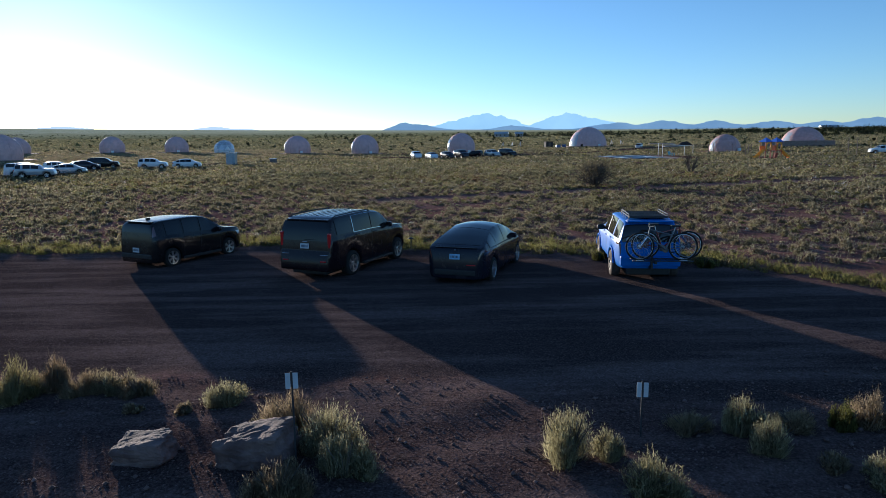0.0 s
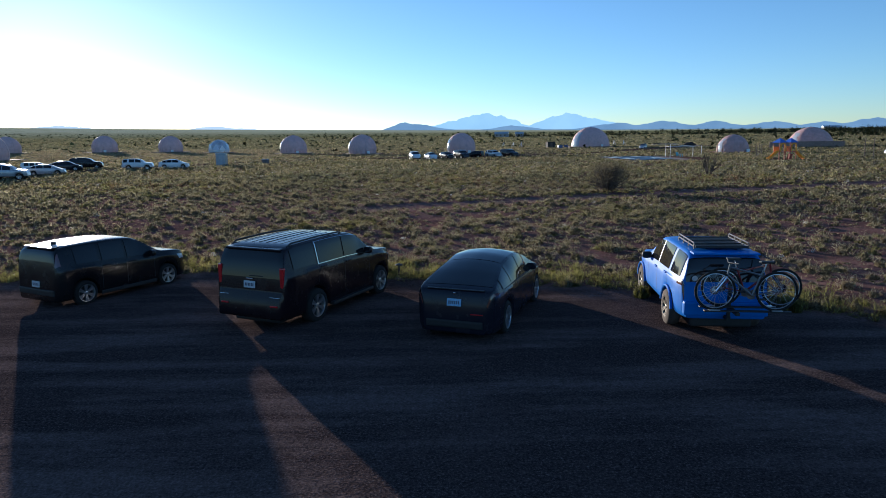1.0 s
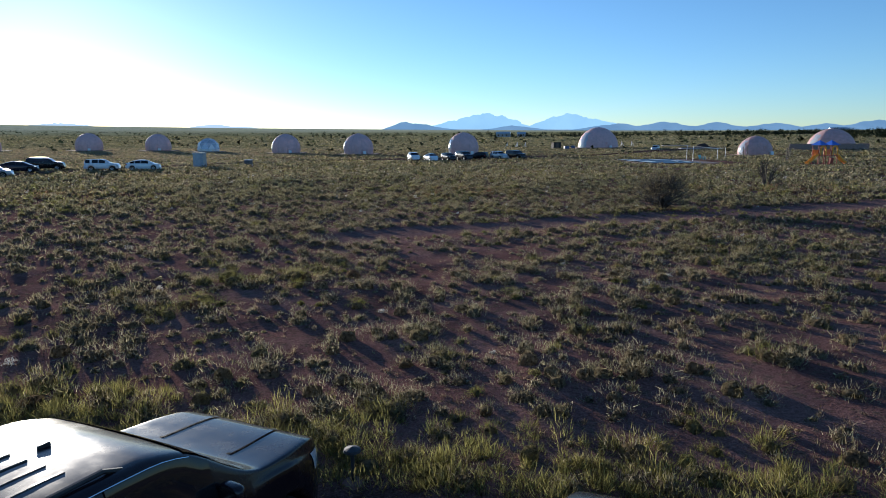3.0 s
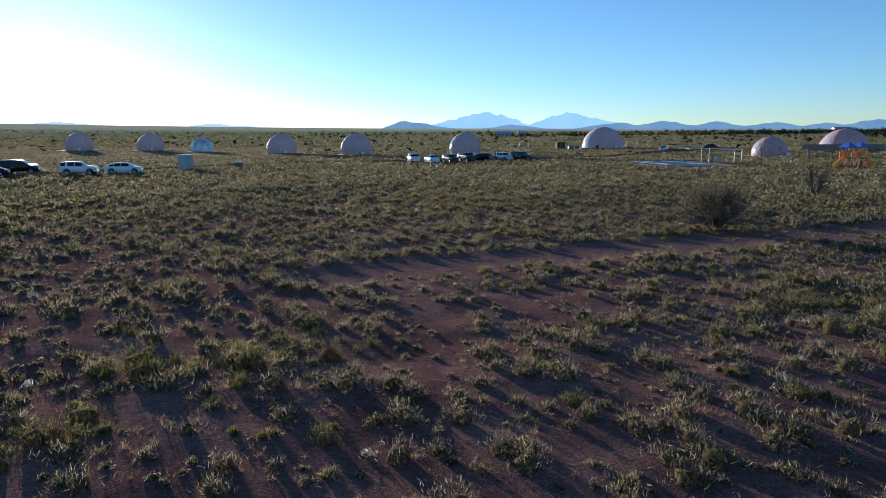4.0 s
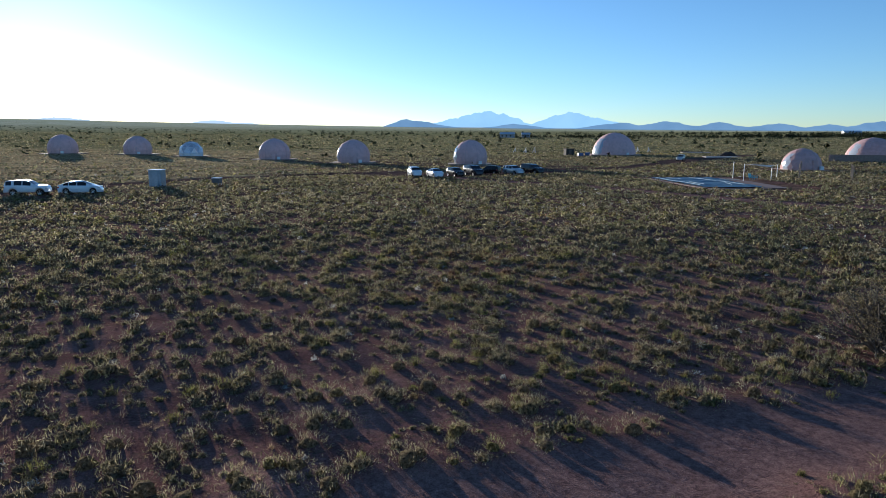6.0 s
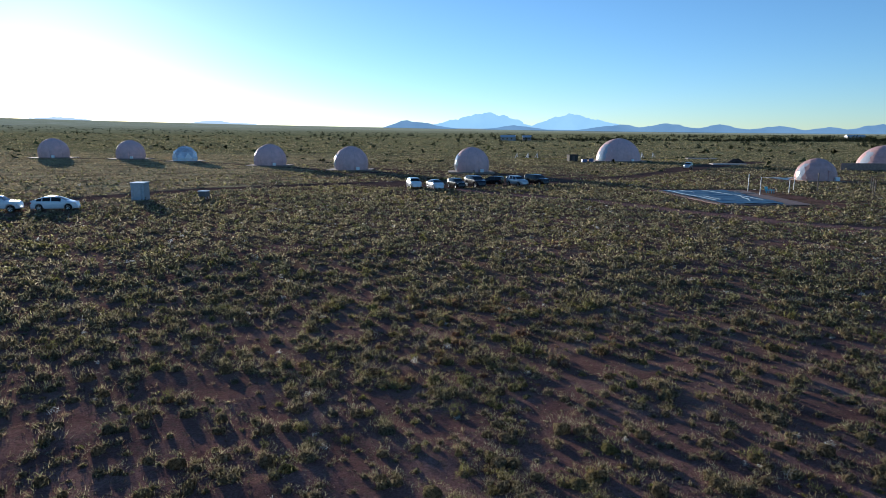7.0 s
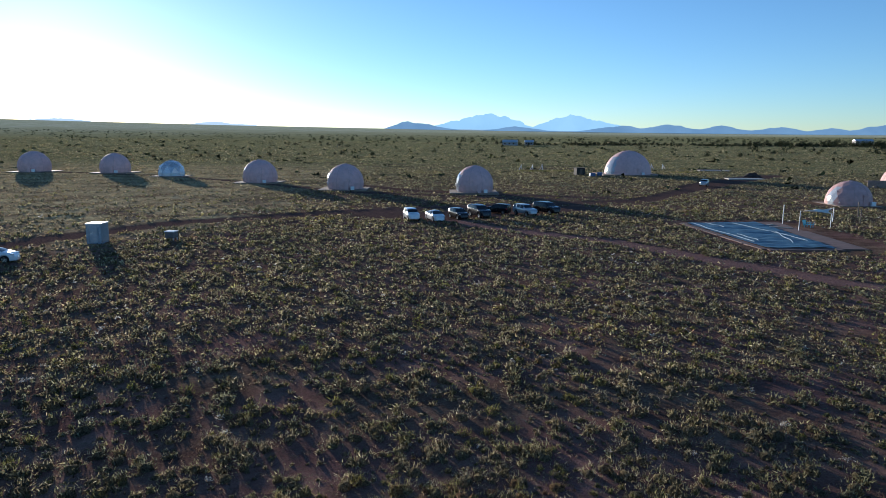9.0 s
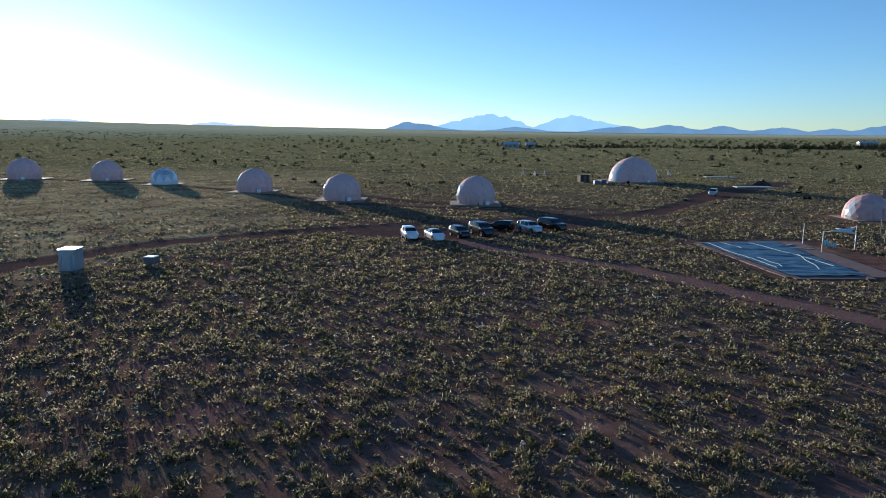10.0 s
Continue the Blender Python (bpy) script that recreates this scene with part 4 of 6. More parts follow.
for shell, paint, x, y, head, name, label in FAR_CARS:
    ys = {id(BOX_CAR): ((-0.2, 0.42, 0), (0.52, 1.18, 0), (1.27, 1.95, 0)), id(LONG_SUV): ((-0.82, 0.28, 0), (0.4, 1.2, 0), (1.27, 2.1, 0)), id(FASTBACK): ((-0.25, 0.3, 0), (0.38, 1.18, 0), (1.25, 2.2, 0)), id(BLUE_SUV): ((-0.72, -0.12, 0), (0.16, 0.98, 0), (1.06, 1.9, 0))}[id(shell)]
    rw = {id(BOX_CAR): ((-0.635, -0.475), (1.72, 2.28)), id(LONG_SUV): ((-1.085, -0.915), (1.98, 2.58)), id(FASTBACK): ((-0.6, 0.42), (1.79, 2.74)), id(BLUE_SUV): ((-0.915, -0.775), (1.7, 2.28))}[id(shell)]
    c = build_car(name, label, pose(x, y, ground_z(x, y), 0, 0, head), shell, paint, 0.24, shell.hub_z, shell.hub_z * 0.66, 5, 0, ys, rw[0], rw[1], fine=False, group="cars parked along the dirt road")
    y0, y1 = shell.top[0][0], shell.top[-1][0]
    for s in (1, -1):
        zt = lerp(shell.belt, y0) - 0.16
        lamp_box("tail_lamp", c, s * 0.8 - 0.07, s * 0.8 + 0.07, y0 + 0.09, y0 + 0.26, zt - 0.1, zt + 0.06, RED_LAMP, 0)
        lamp_box("headlamp", c, s * 0.68 - 0.1, s * 0.68 + 0.1, y1 - 0.4, y1 - 0.14, 0.76, 0.9, CLEAR_LAMP, 0)

# ---- domes ----
FABRIC = plain("pinkish_tent_fabric", (0.66, 0.42, 0.40), 0.7, vary=0.10, scale=1.2, grain=0.15)
FABRIC_RED = plain("dusty_rose_tent_fabric", (0.56, 0.335, 0.31), 0.7, vary=0.14, scale=1.2, grain=0.15)
CLEAR_FILM = plain("milky_clear_film", (0.45, 0.47, 0.50), 0.12, vary=0.12, scale=2.0, coat=1.0)
MIRROR_FILM = plain("mirror_film", (0.60, 0.59, 0.60), 0.2, 0.45, vary=0.2, scale=1.0)
SEAM = plain("fabric_seam", (0.40, 0.30, 0.28), 0.75)
STEEL = plain("white_steel_tube", (0.7, 0.71, 0.72), 0.4, 0.2)
DECK = plain("weathered_deck_boards", (0.26, 0.19, 0.145), 0.85, vary=0.25, scale=3.0, grain=0.4)
WHITE_PLASTIC = plain("white_enamel", (0.8, 0.8, 0.8), 0.4, vary=0.06)
WOOD = plain("grey_post_wood", (0.22, 0.17, 0.13), 0.85, vary=0.3, scale=5.0, grain=0.5)
DARKWOOD = plain("dark_timber", (0.05, 0.042, 0.036), 0.85, vary=0.3, scale=3.0, grain=0.5)


def dome_cap(radius, centre_z, detail):
    """A geodesic cap cut flat at z = 0."""
    bm = bmesh.new()
    bmesh.ops.create_icosphere(bm, subdivisions=detail, radius=radius, matrix=Matrix.Translation((0, 0, centre_z)) @ Matrix.Rotation(0.35, 4, "Z"))
    bmesh.ops.bisect_plane(bm, geom=list(bm.verts) + list(bm.edges) + list(bm.faces), plane_co=(0, 0, 0), plane_no=(0, 0, -1), clear_outer=True)
    return bm


def face_pick(bm, keep):
    gone = [f for f in bm.faces if not keep(f)]
    bmesh.ops.delete(bm, geom=gone, context="FACES")
    return bm


def make_dome(x, y, width, high, fabric, label, window=200.0, span=38.0, clear=False, detail=3, lift=0.25, apron=0.65):
    """A tent dome on a deck; window: the heading of its clear front, in degrees from +x."""
    r = (width * width / 4 + high * high) / (2 * high) if high < width / 2 else max(width / 2, high / 2 + 0.01)
    zc = high - r
    d = thing("dome_tent", label, "dome tent", pose(x, y, ground_z(x, y)), "dome tents on the plain")
    part("deck", box(-width * apron, width * (apron - 0.04), -width * 0.52, width * 0.6, -0.4, lift, 0.03), DECK, d)
    head = Vector((math.cos(radians(window)), math.sin(radians(window)), 0))

    def front(f):
        c = f.calc_center_median()
        c = Vector((c.x, c.y, 0))
        return f.calc_center_median().z < high * 0.72 and c.length > 0.1 and math.degrees(c.angle(head)) < span

    def lifted(bm, grow_by=1.0):
        bmesh.ops.transform(bm, matrix=Matrix.Translation((0, 0, lift)) @ Matrix.Scale(grow_by, 4), verts=bm.verts)
        return bm

    if clear:
        part("cover", lifted(face_pick(dome_cap(r, zc, detail - 1), lambda f: f.calc_center_median().z > high * 0.3)), MIRROR_FILM, d, "clear film cover with mirror-like sheen")
        part("skirt", lifted(face_pick(dome_cap(r, zc, detail - 1), lambda f: f.calc_center_median().z <= high * 0.3)), WHITE_PLASTIC, d, "white triangular base panels")
    else:
        part("cover", lifted(face_pick(dome_cap(r, zc, detail), lambda f: not front(f))), fabric, d)
        part("front_window", lifted(face_pick(dome_cap(r, zc, detail), front)), CLEAR_FILM, d, "clear film panels of the front")
    ribs = bmesh.new()
    src = face_pick(dome_cap(r * 1.004, zc, 2), (lambda f: True) if clear else front)
    for e in src.edges:
        add_tube(ribs, [e.verts[0].co + Vector((0, 0, lift)), e.verts[1].co + Vector((0, 0, lift))], 0.035, 4)
    src.free()
    part("frame", ribs, STEEL, d)
    part("top_vent", revolve([(high + lift - 0.06, 0.5), (high + lift + 0.03, 0.42), (high + lift + 0.06, 0.0)], 14, "Z"), SEAM, d)
    if not clear:
        for k in range(9):
            a = k * math.tau / 9 + 0.2
            pts = [(math.cos(a) * r * math.cos(t), math.sin(a) * r * math.cos(t), zc + r * math.sin(t)) for t in np.linspace(math.asin(max(-0.98, min(0.98, -zc / r))), 1.45, 9)]
            part("seam", tube([Vector(p) * 1.003 + Vector((0, 0, lift)) for p in pts], 0.02, 3), SEAM, d)
        dx = width * 0.1
        dy = -math.sqrt(max(0.1, r * r - dx * dx - (1.0 - zc) ** 2))
        part("door", box(dx - 0.45, dx + 0.45, dy - 0.16, dy + 0.7, lift, lift + 2.0, 0.03), fabric, d, "fabric door flap in a raised frame")
        part("air_unit", box(dx + 1.0, dx + 1.8, dy - 0.35, dy + 0.25, lift, lift + 0.75, 0.03), WHITE_PLASTIC, d, "white air conditioner unit")
    return d


PINK = "pale pink fabric dome tent on a low wooden deck"
for x, y, w, h in ((-160, 246, 9.2, 6.0), (-128.7, 255.1, 9.3, 6.2), (-103.4, 254.9, 9.0, 5.9), (-49.2, 223.1, 9.0, 5.8), (-23.8, 203.5, 8.6, 5.7), (6.0, 197.5, 8.5, 5.8)):
    make_dome(x, y, w, h, FABRIC, PINK, 172)
make_dome(-116, 172, 10.5, 6.8, FABRIC, "large pale fabric dome tent beyond the row of cars", 170)
make_dome(-80.9, 243, 7.6, 4.6, FABRIC, "silver clear dome tent with white triangular base panels", clear=True)
make_dome(60.2, 268, 15.2, 7.6, FABRIC, "great pale dome tent with a sunlit clear front", 205, 15, detail=4)
make_dome(76.3, 176, 7.9, 4.45, FABRIC_RED, "dusty rose dome tent by the pool", 190, 11, lift=0.08, apron=0.52)
make_dome(127.2, 230, 14.4, 6.3, FABRIC_RED, "great rose dome tent behind a low brown wall", 190, 11, detail=4, lift=0.1, apron=0.52)

WALL_BROWN = plain("brown_board_wall", (0.30, 0.20, 0.16), 0.8, vary=0.2, scale=2, grain=0.3)
w = thing("screen_wall", "low dark brown board wall in front of the great dome", "wall", pose(117, 214, ground_z(117, 214), 0, 0, -12))
for k in range(16):
    part("board", box(-11 + k * 1.375, -11 + k * 1.375 + 1.36, -0.06, 0.06, -0.4, 1.9, 0.02), WALL_BROWN, w)

# ---- sheds and boxes by the road ----
SHEET = plain("galvanised_sheet", (0.27, 0.34, 0.40), 0.35, 0.25, vary=0.12, scale=3)
s = thing("utility_shed", "blue-grey sheet metal utility box beside the dirt road", "shed", pose(-40.4, 126.5, ground_z(-40.4, 126.5), 0, 0, 4))
part("walls", box(-0.83, 0.83, -0.95, 0.95, -0.1, 2.22, 0.03), SHEET, s)
# the roof's pale colour carries part of the sun's glint
part("roof", box(-0.9, 0.9, -1.02, 1.02, 2.22, 2.32, 0.03), plain("sun_glint_roof_sheet", (0.74, 0.75, 0.77), 0.3, 0.6, vary=0.1, scale=3), s, "flat glinting metal roof")
for k in range(7):
    part("rib", box(-0.78 + k * 0.26 - 0.02, -0.78 + k * 0.26 + 0.02, -0.985, -0.945, 0.05, 2.15, 0.008), SHEET, s)
part("door", box(-0.45, 0.45, -1.0, -0.96, 0.05, 2.05, 0.01), SHEET, s)
b = thing("meter_box", "small grey metal box on posts in the scrub", "box", pose(-33.0, 128.9, ground_z(-33, 128.9), 0, 0, -8))
part("body", box(-0.55, 0.55, -0.5, 0.5, 0.25, 0.95, 0.03), plain("dull_grey_box", (0.13, 0.12, 0.12), 0.6), b)
part("lid", box(-0.6, 0.6, -0.56, 0.56, 0.95, 1.06, 0.03), WHITE_PLASTIC, b, "pale sloping lid")
for px in (-0.45, 0.45):
    for py in (-0.4, 0.4):
        part("leg", box(px - 0.05, px + 0.05, py - 0.05, py + 0.05, -0.15, 0.25), STEEL, b)

# ---- pool with its cover ----
CONCRETE = plain("pinkish_concrete", (0.17, 0.10, 0.082), 0.85, vary=0.2, scale=1.0, grain=0.4)


def tarp_material():
    m, n, l, b = material("blue_tarpaulin", 0.5)
    p = position(n)
    f = noise_node(n, l, p, 0.7, 6)
    l.new(ramp(n, l, f, [(0.3, (0.012, 0.05, 0.085)), (0.55, (0.03, 0.11, 0.17)), (0.8, (0.10, 0.19, 0.24))]), b.inputs["Base Color"])
    bump(n, l, noise_node(n, l, p, 3.5, 5), b, 0.6, 0.05)
    return m


POOL = [Vector((34.6, 146.9, 0)), Vector((45.7, 149.0, 0)), Vector((43.5, 125.5, 0)), Vector((35.6, 125.2, 0))]
pz = max(ground_z(p.x, p.y) for p in POOL) + 0.02


def pool_point(u, v):
    return (POOL[3] * (1 - u) + POOL[2] * u) * (1 - v) + (POOL[0] * (1 - u) + POOL[1] * u) * v


t = thing("pool_cover", "wrinkled blue tarpaulin laid over an unfinished pool", "tarpaulin")
bm = bmesh.new()
grid = [[pool_point(i / 40, j / 80) for i in range(41)] for j in range(81)]
vs = [[bm.verts.new((p.x, p.y, pz + 0.07 + 0.04 * float(waves(p.x * 0.5 + p.y, p.y, 2.4, 41)) + 0.05 * abs(float(waves(p.x, p.y, 5.0, 42))))) for p in row] for row in grid]
for a, c in zip(vs, vs[1:]):
    for i in range(40):
        bm.faces.new((a[i], a[i + 1], c[i + 1], c[i]))
part("sheet", bm, tarp_material(), t, smooth=True)
for pts in ([(0.60, 0.94), (0.75, 0.6), (0.93, 0.13)], [(0.19, 0.47), (0.21, 0.3), (0.2, 0.2)], [(0.24, 0.97), (0.3, 0.85), (0.34, 0.75)], [(0.83, 0.55), (0.7, 0.3), (0.58, 0.11)], [(0.06, 0.98), (0.05, 0.6), (0.1, 0.1)]):
    line = []
    for (ua, va), (ub, vb) in zip(pts, pts[1:]):
        line += [pool_point(ua + (ub - ua) * k / 6, va + (vb - va) * k / 6) for k in range(6)]
    part("fold", tube([(p.x + 0.12 * math.sin(i), p.y, pz + 0.16) for i, p in enumerate(line)], 0.035, 5), plain("pale_tarp_fold", (0.35, 0.45, 0.5), 0.45), t, "pale raised fold")
rim = thing("pool_surround", "pinkish concrete surround of the covered pool", "paving")
for a, c, out in ((0, 1, 1.0), (1, 2, 3.4), (2, 3, 1.2), (3, 0, 0.9)):
    p, q = POOL[a], POOL[c]
    n = (q - p).normalized()
    side = Vector((-n.y, n.x, 0)) * out
    bm = bmesh.new()
    lo = [p - n * 0.3, q + n * 0.3, q + n * 0.3 + side, p - n * 0.3 + side]
    vs = [bm.verts.new((k.x, k.y, z)) for z in (pz - 0.45, pz) for k in lo]
    for f in ((0, 1, 2, 3), (7, 6, 5, 4), (0, 4, 5, 1), (1, 5, 6, 2), (2, 6, 7, 3), (3, 7, 4, 0)):
        bm.faces.new([vs[i] for i in f])
    slab = part("slab", bm, CONCRETE, rim)
    slab.location.z = 0.003 * a

# ---- shade sail by the pool ----
SAIL = plain("pale_shade_cloth", (0.72, 0.66, 0.58), 0.8, vary=0.1, scale=2)
POLES = [(48.9, 147.4, 2.8), (47.4, 140.3, 2.7), (52.8, 142.2, 2.2), (57.5, 149.5, 2.3)]
g = thing("shade_sail", "pale shade cloth stretched between thin steel poles", "shade sail")
for x, y, h in POLES:
    part("pole", tube([(x, y, ground_z(x, y) - 0.3), (x, y, pz + h)], 0.055, 8), STEEL, g)
tops = [Vector((x, y, pz + h - 0.1)) for x, y, h in POLES]
tops[0] = tops[1].lerp(tops[3], 0.5) + Vector((-0.5, 0.4, 0))
bm = bmesh.new()
vs = []
for j in range(9):
    for i in range(9):
        u, v = i / 8, j / 8
        p = (tops[1] * (1 - u) + tops[2] * u) * (1 - v) + (tops[0] * (1 - u) + tops[3] * u) * v
        mid = Vector((52.7, 144.2, p.z))
        pinch = 0.45 * (1 - (2 * u - 1) ** 2 * (2 * v - 1) ** 2) * max(abs(2 * u - 1), abs(2 * v - 1)) ** 2
        p = p.lerp(mid, pinch)
        vs.append(bm.verts.new((p.x, p.y, p.z - 0.2 * (1 - (2 * u - 1) ** 2) * (1 - (2 * v - 1) ** 2))))
for j in range(8):
    for i in range(8):
        k = j * 9 + i
        bm.faces.new((vs[k], vs[k + 1], vs[k + 10], vs[k + 9]))
sail = part("sail", bm, SAIL, g, smooth=True)
so = sail.modifiers.new("thick", "SOLIDIFY")
so.thickness = 0.02
TURQ = plain("turquoise_plastic", (0.12, 0.42, 0.52), 0.4)
c = thing("lounge_chair", "turquoise lounge chair on the pool surround", "chair", pose(50.6, 143.6, pz + 0.01, 0, 0, 35))
part("seat", box(-0.4, 0.4, -0.5, 0.5, 0.35, 0.43, 0.03), TURQ, c)
part("backrest", box(-0.4, 0.4, 0.4, 0.5, 0.38, 1.15, 0.03, Matrix.Rotation(radians(-16), 4, "X")), TURQ, c)
for px in (-0.36, 0.36):
    part("armrest", box(px - 0.06, px + 0.06, -0.45, 0.4, 0.6, 0.65, 0.015), TURQ, c)
    for py in (-0.42, 0.38):
        part("leg", box(px - 0.04, px + 0.04, py - 0.04, py + 0.04, 0, 0.62, 0.01), TURQ, c)
for x, y, yaw in ((45.8, 145.5, 40), (46.4, 143.0, -30)):
    pl = thing("timber_plank", "pale timber plank lying on the concrete", "plank", pose(x, y, pz + 0.012, 0, 0, yaw))
    part("plank", box(-1.5, 1.5, -0.14, 0.14, 0, 0.09, 0.01), plain("pale_timber", (0.5, 0.42, 0.34), 0.7, vary=0.15), pl)

# ---- playground ----
ORANGE = plain("orange_plastic", (0.75, 0.22, 0.03), 0.4, vary=0.1)
YELLOW = plain("yellow_orange_plastic", (0.78, 0.36, 0.04), 0.4, vary=0.1)
BRICKRED = plain("red_brown_plastic", (0.33, 0.07, 0.045), 0.5, vary=0.15)
BLUEROOF = plain("blue_plastic_roof", (0.05, 0.14, 0.55), 0.4, vary=0.1)
p = thing("playground_set", "orange playground climbing set with slides and blue roofs", "playground", pose(60.5, 120.5, ground_z(60.5, 120.5) - 0.02, 0, 0, 20))
for tx in (-1.25, 1.25):
    for px in (-0.65, 0.65):
        for py in (-0.65, 0.65):
            part("post", tube([(tx + px, py, -0.2), (tx + px, py, 3.0)], 0.06, 8), BRICKRED, p)
    part("platform", box(tx - 0.7, tx + 0.7, -0.7, 0.7, 1.35, 1.45, 0.02), BRICKRED, p)
    arch = [(tx - 0.55, -0.72, 1.45)] + [(tx + 0.55 * -math.cos(a), -0.72, 2.3 + 0.55 * math.sin(a)) for a in np.linspace(0, math.pi, 9)] + [(tx + 0.55, -0.72, 1.45)]
    part("arch", tube(arch, 0.13, 8), YELLOW, p, "yellow-orange arch panel")
    part("side_panel", box(tx - 0.7, tx + 0.7, 0.66, 0.72, 1.5, 2.3, 0.02), ORANGE, p)
    roof = bmesh.new()
    vs = [roof.verts.new((tx + a, bb, 3.0)) for a, bb in ((-0.9, -0.9), (0.9, -0.9), (0.9, 0.9), (-0.9, 0.9))] + [roof.verts.new((tx, 0, 3.8))]
    roof.faces.new(vs[:4][::-1])
    for k in range(4):
        roof.faces.new((vs[k], vs[(k + 1) % 4], vs[4]))
    part("canopy", roof, BLUEROOF, p, "blue pyramid canopy")
part("bridge", box(-0.55, 0.55, -0.45, 0.45, 1.36, 1.43, 0.01), BRICKRED, p)
for k in range(6):
    part("rung", tube([(-0.5 + 0.2 * k, -0.5, 1.45), (-0.5 + 0.2 * k, -0.5, 2.2)], 0.025, 6), BRICKRED, p)
part("ladder", box(-0.3, 0.3, -1.2, -0.7, 0, 1.3, 0.03, Matrix.Rotation(radians(12), 4, "X")), BRICKRED, p)
for sd in (-1, 1):
    bm = bmesh.new()
    pts = [(sd * 1.95, 1.45), (sd * 2.4, 1.2), (sd * 3.1, 0.65), (sd * 3.7, 0.25), (sd * 4.1, 0.18)]
    rows = [[bm.verts.new((x, yy - 0.3 * 1, z + dz)) for yy, dz in ((-0.34, 0.28), (-0.3, 0.0), (0.3, 0.0), (0.34, 0.28))] for x, z in pts]
    for a, c in zip(rows, rows[1:]):
        for j in range(3):
            bm.faces.new((a[j], a[j + 1], c[j + 1], c[j]))
    sl = part("slide", bm, YELLOW, p, "yellow-orange slide chute")
    k = sl.modifiers.new("thick", "SOLIDIFY")
    k.thickness = 0.06
    part("slide_foot", box(sd * 4.0 - 0.1, sd * 4.0 + 0.1, -0.55, -0.05, -0.2, 0.2), ORANGE, p)

# ---- posts, far buildings, frames ----
for x, y, h in ((80.1, 129, 3.4), (82.2, 129.6, 3.4), (64.1, 154, 2.6), (60, 147, 2.4), (66, 142, 2.2), (69, 147, 2.2), (72, 152, 2.2), (75, 146, 2.2)):
    o = thing("fence_post", "bare grey timber post standing in the scrub", "post", pose(x, y, ground_z(x, y) - 0.2, 0, 0, x * 7), "timber posts by the pool")
    part("shaft", tube([(0, 0, 0), (0.02, 0, h + 0.2)], 0.08, 8), WOOD, o)
    part("cap", box(-0.1, 0.1, -0.1, 0.1, h + 0.2, h + 0.26, 0.02), WOOD, o)
for k, (x, y) in enumerate(((27.0, 290), (31.3, 290), (35.0, 290.4), (77.8, 298), (82.3, 298))):
    o = thing("pole_frame", "small pale tripod of poles on a plain", "frame", pose(x, y, ground_z(x, y), 0, 0, 30 * k), "tripods beyond the domes")
    for a in range(3):
        part("pole", tube([(0.75 * math.cos(a * 2.1), 0.75 * math.sin(a * 2.1), -0.1), (0.5 - 0.1 * math.cos(a * 2.1), -0.1 * math.sin(a * 2.1), 2.0)], 0.09, 6), STEEL, o)
FAR_WALL = plain("weathered_house_wall", (0.36, 0.34, 0.33), 0.8, vary=0.15, scale=0.6, grain=0.2)
ROOF = plain("grey_metal_roof", (0.45, 0.47, 0.5), 0.4, 0.3)
for x, y, w, dd, h in ((59, 640, 13, 8, 3.2), (78, 655, 8, 6, 2.8), (410, 690, 16, 8, 3.4)):
    o = thing("house", "small pale far house with a metal roof", "house", pose(x, y, ground_z(x, y), 0, 0, (x * 13) % 40 - 20), "houses far out on the plain")
    part("wall", box(-w / 2, w / 2, -dd / 2, dd / 2, -1, h), FAR_WALL, o)
    bm = bmesh.new()
    vs = [bm.verts.new(v) for v in ((-w / 2 - 0.4, -dd / 2 - 0.4, h), (w / 2 + 0.4, -dd / 2 - 0.4, h), (w / 2 + 0.4, dd / 2 + 0.4, h), (-w / 2 - 0.4, dd / 2 + 0.4, h), (-w / 2 - 0.4, 0, h + 1.8), (w / 2 + 0.4, 0, h + 1.8))]
    for f in ((0, 1, 5, 4), (2, 3, 4, 5), (1, 2, 5), (3, 0, 4), (3, 2, 1, 0)):
        bm.faces.new([vs[i] for i in f])
    part("roof", bm, ROOF, o)
    for k in range(3):
        part("window", box(-w * 0.33 + k * w * 0.3 - 0.6, -w * 0.33 + k * w * 0.3 + 0.6, -dd / 2 - 0.03, -dd / 2, 1.0, 2.2), GLASS, o)

# ---- building works beside the far domes ----
for x, y, w, d, yaw, label in ((97.5, 289, 10.5, 4.5, -8, "pale concrete slab lying on the plain"), (89.5, 247, 10.5, 4.0, -6, "long concrete slab beside a dark heap")):
    o = thing("concrete_slab", label, "slab", pose(x, y, ground_z(x, y) - 0.1, 0, 0, yaw), "slabs beside the far domes")
    part("slab", box(-w / 2, w / 2, -d / 2, d / 2, -0.3, 0.42, 0.03), plain("pale_concrete", (0.42, 0.38, 0.34), 0.85, vary=0.2, scale=0.8, grain=0.3), o)
    part("kerb", box(-w / 2, w / 2, d / 2 + 0.004, d / 2 + 0.2, -0.3, 0.55, 0.03), CONCRETE, o)
HEAP = plain("dark_earth", (0.035, 0.026, 0.022), 0.95, vary=0.5, scale=1.2, grain=0.8)
bm = bmesh.new()
add_revolve(bm, [(-0.3, 2.7), (0.2, 2.55), (0.9, 2.0), (1.5, 1.1), (1.75, 0.0)], 18, "Z")
for v in bm.verts:
    k = 1 + 0.14 * float(waves(v.co.x * 3 + 90, v.co.y * 3, 4.0, 81))
    v.co.x, v.co.y, v.co.z = v.co.x * k * 1.1, v.co.y * k * 0.8, v.co.z * (2 - k)
o = thing("earth_heap", "dark heap of dug earth beside a concrete slab", "heap", pose(94.3, 252.5, ground_z(94.3, 252.5)))
part("heap", bm, HEAP, o)
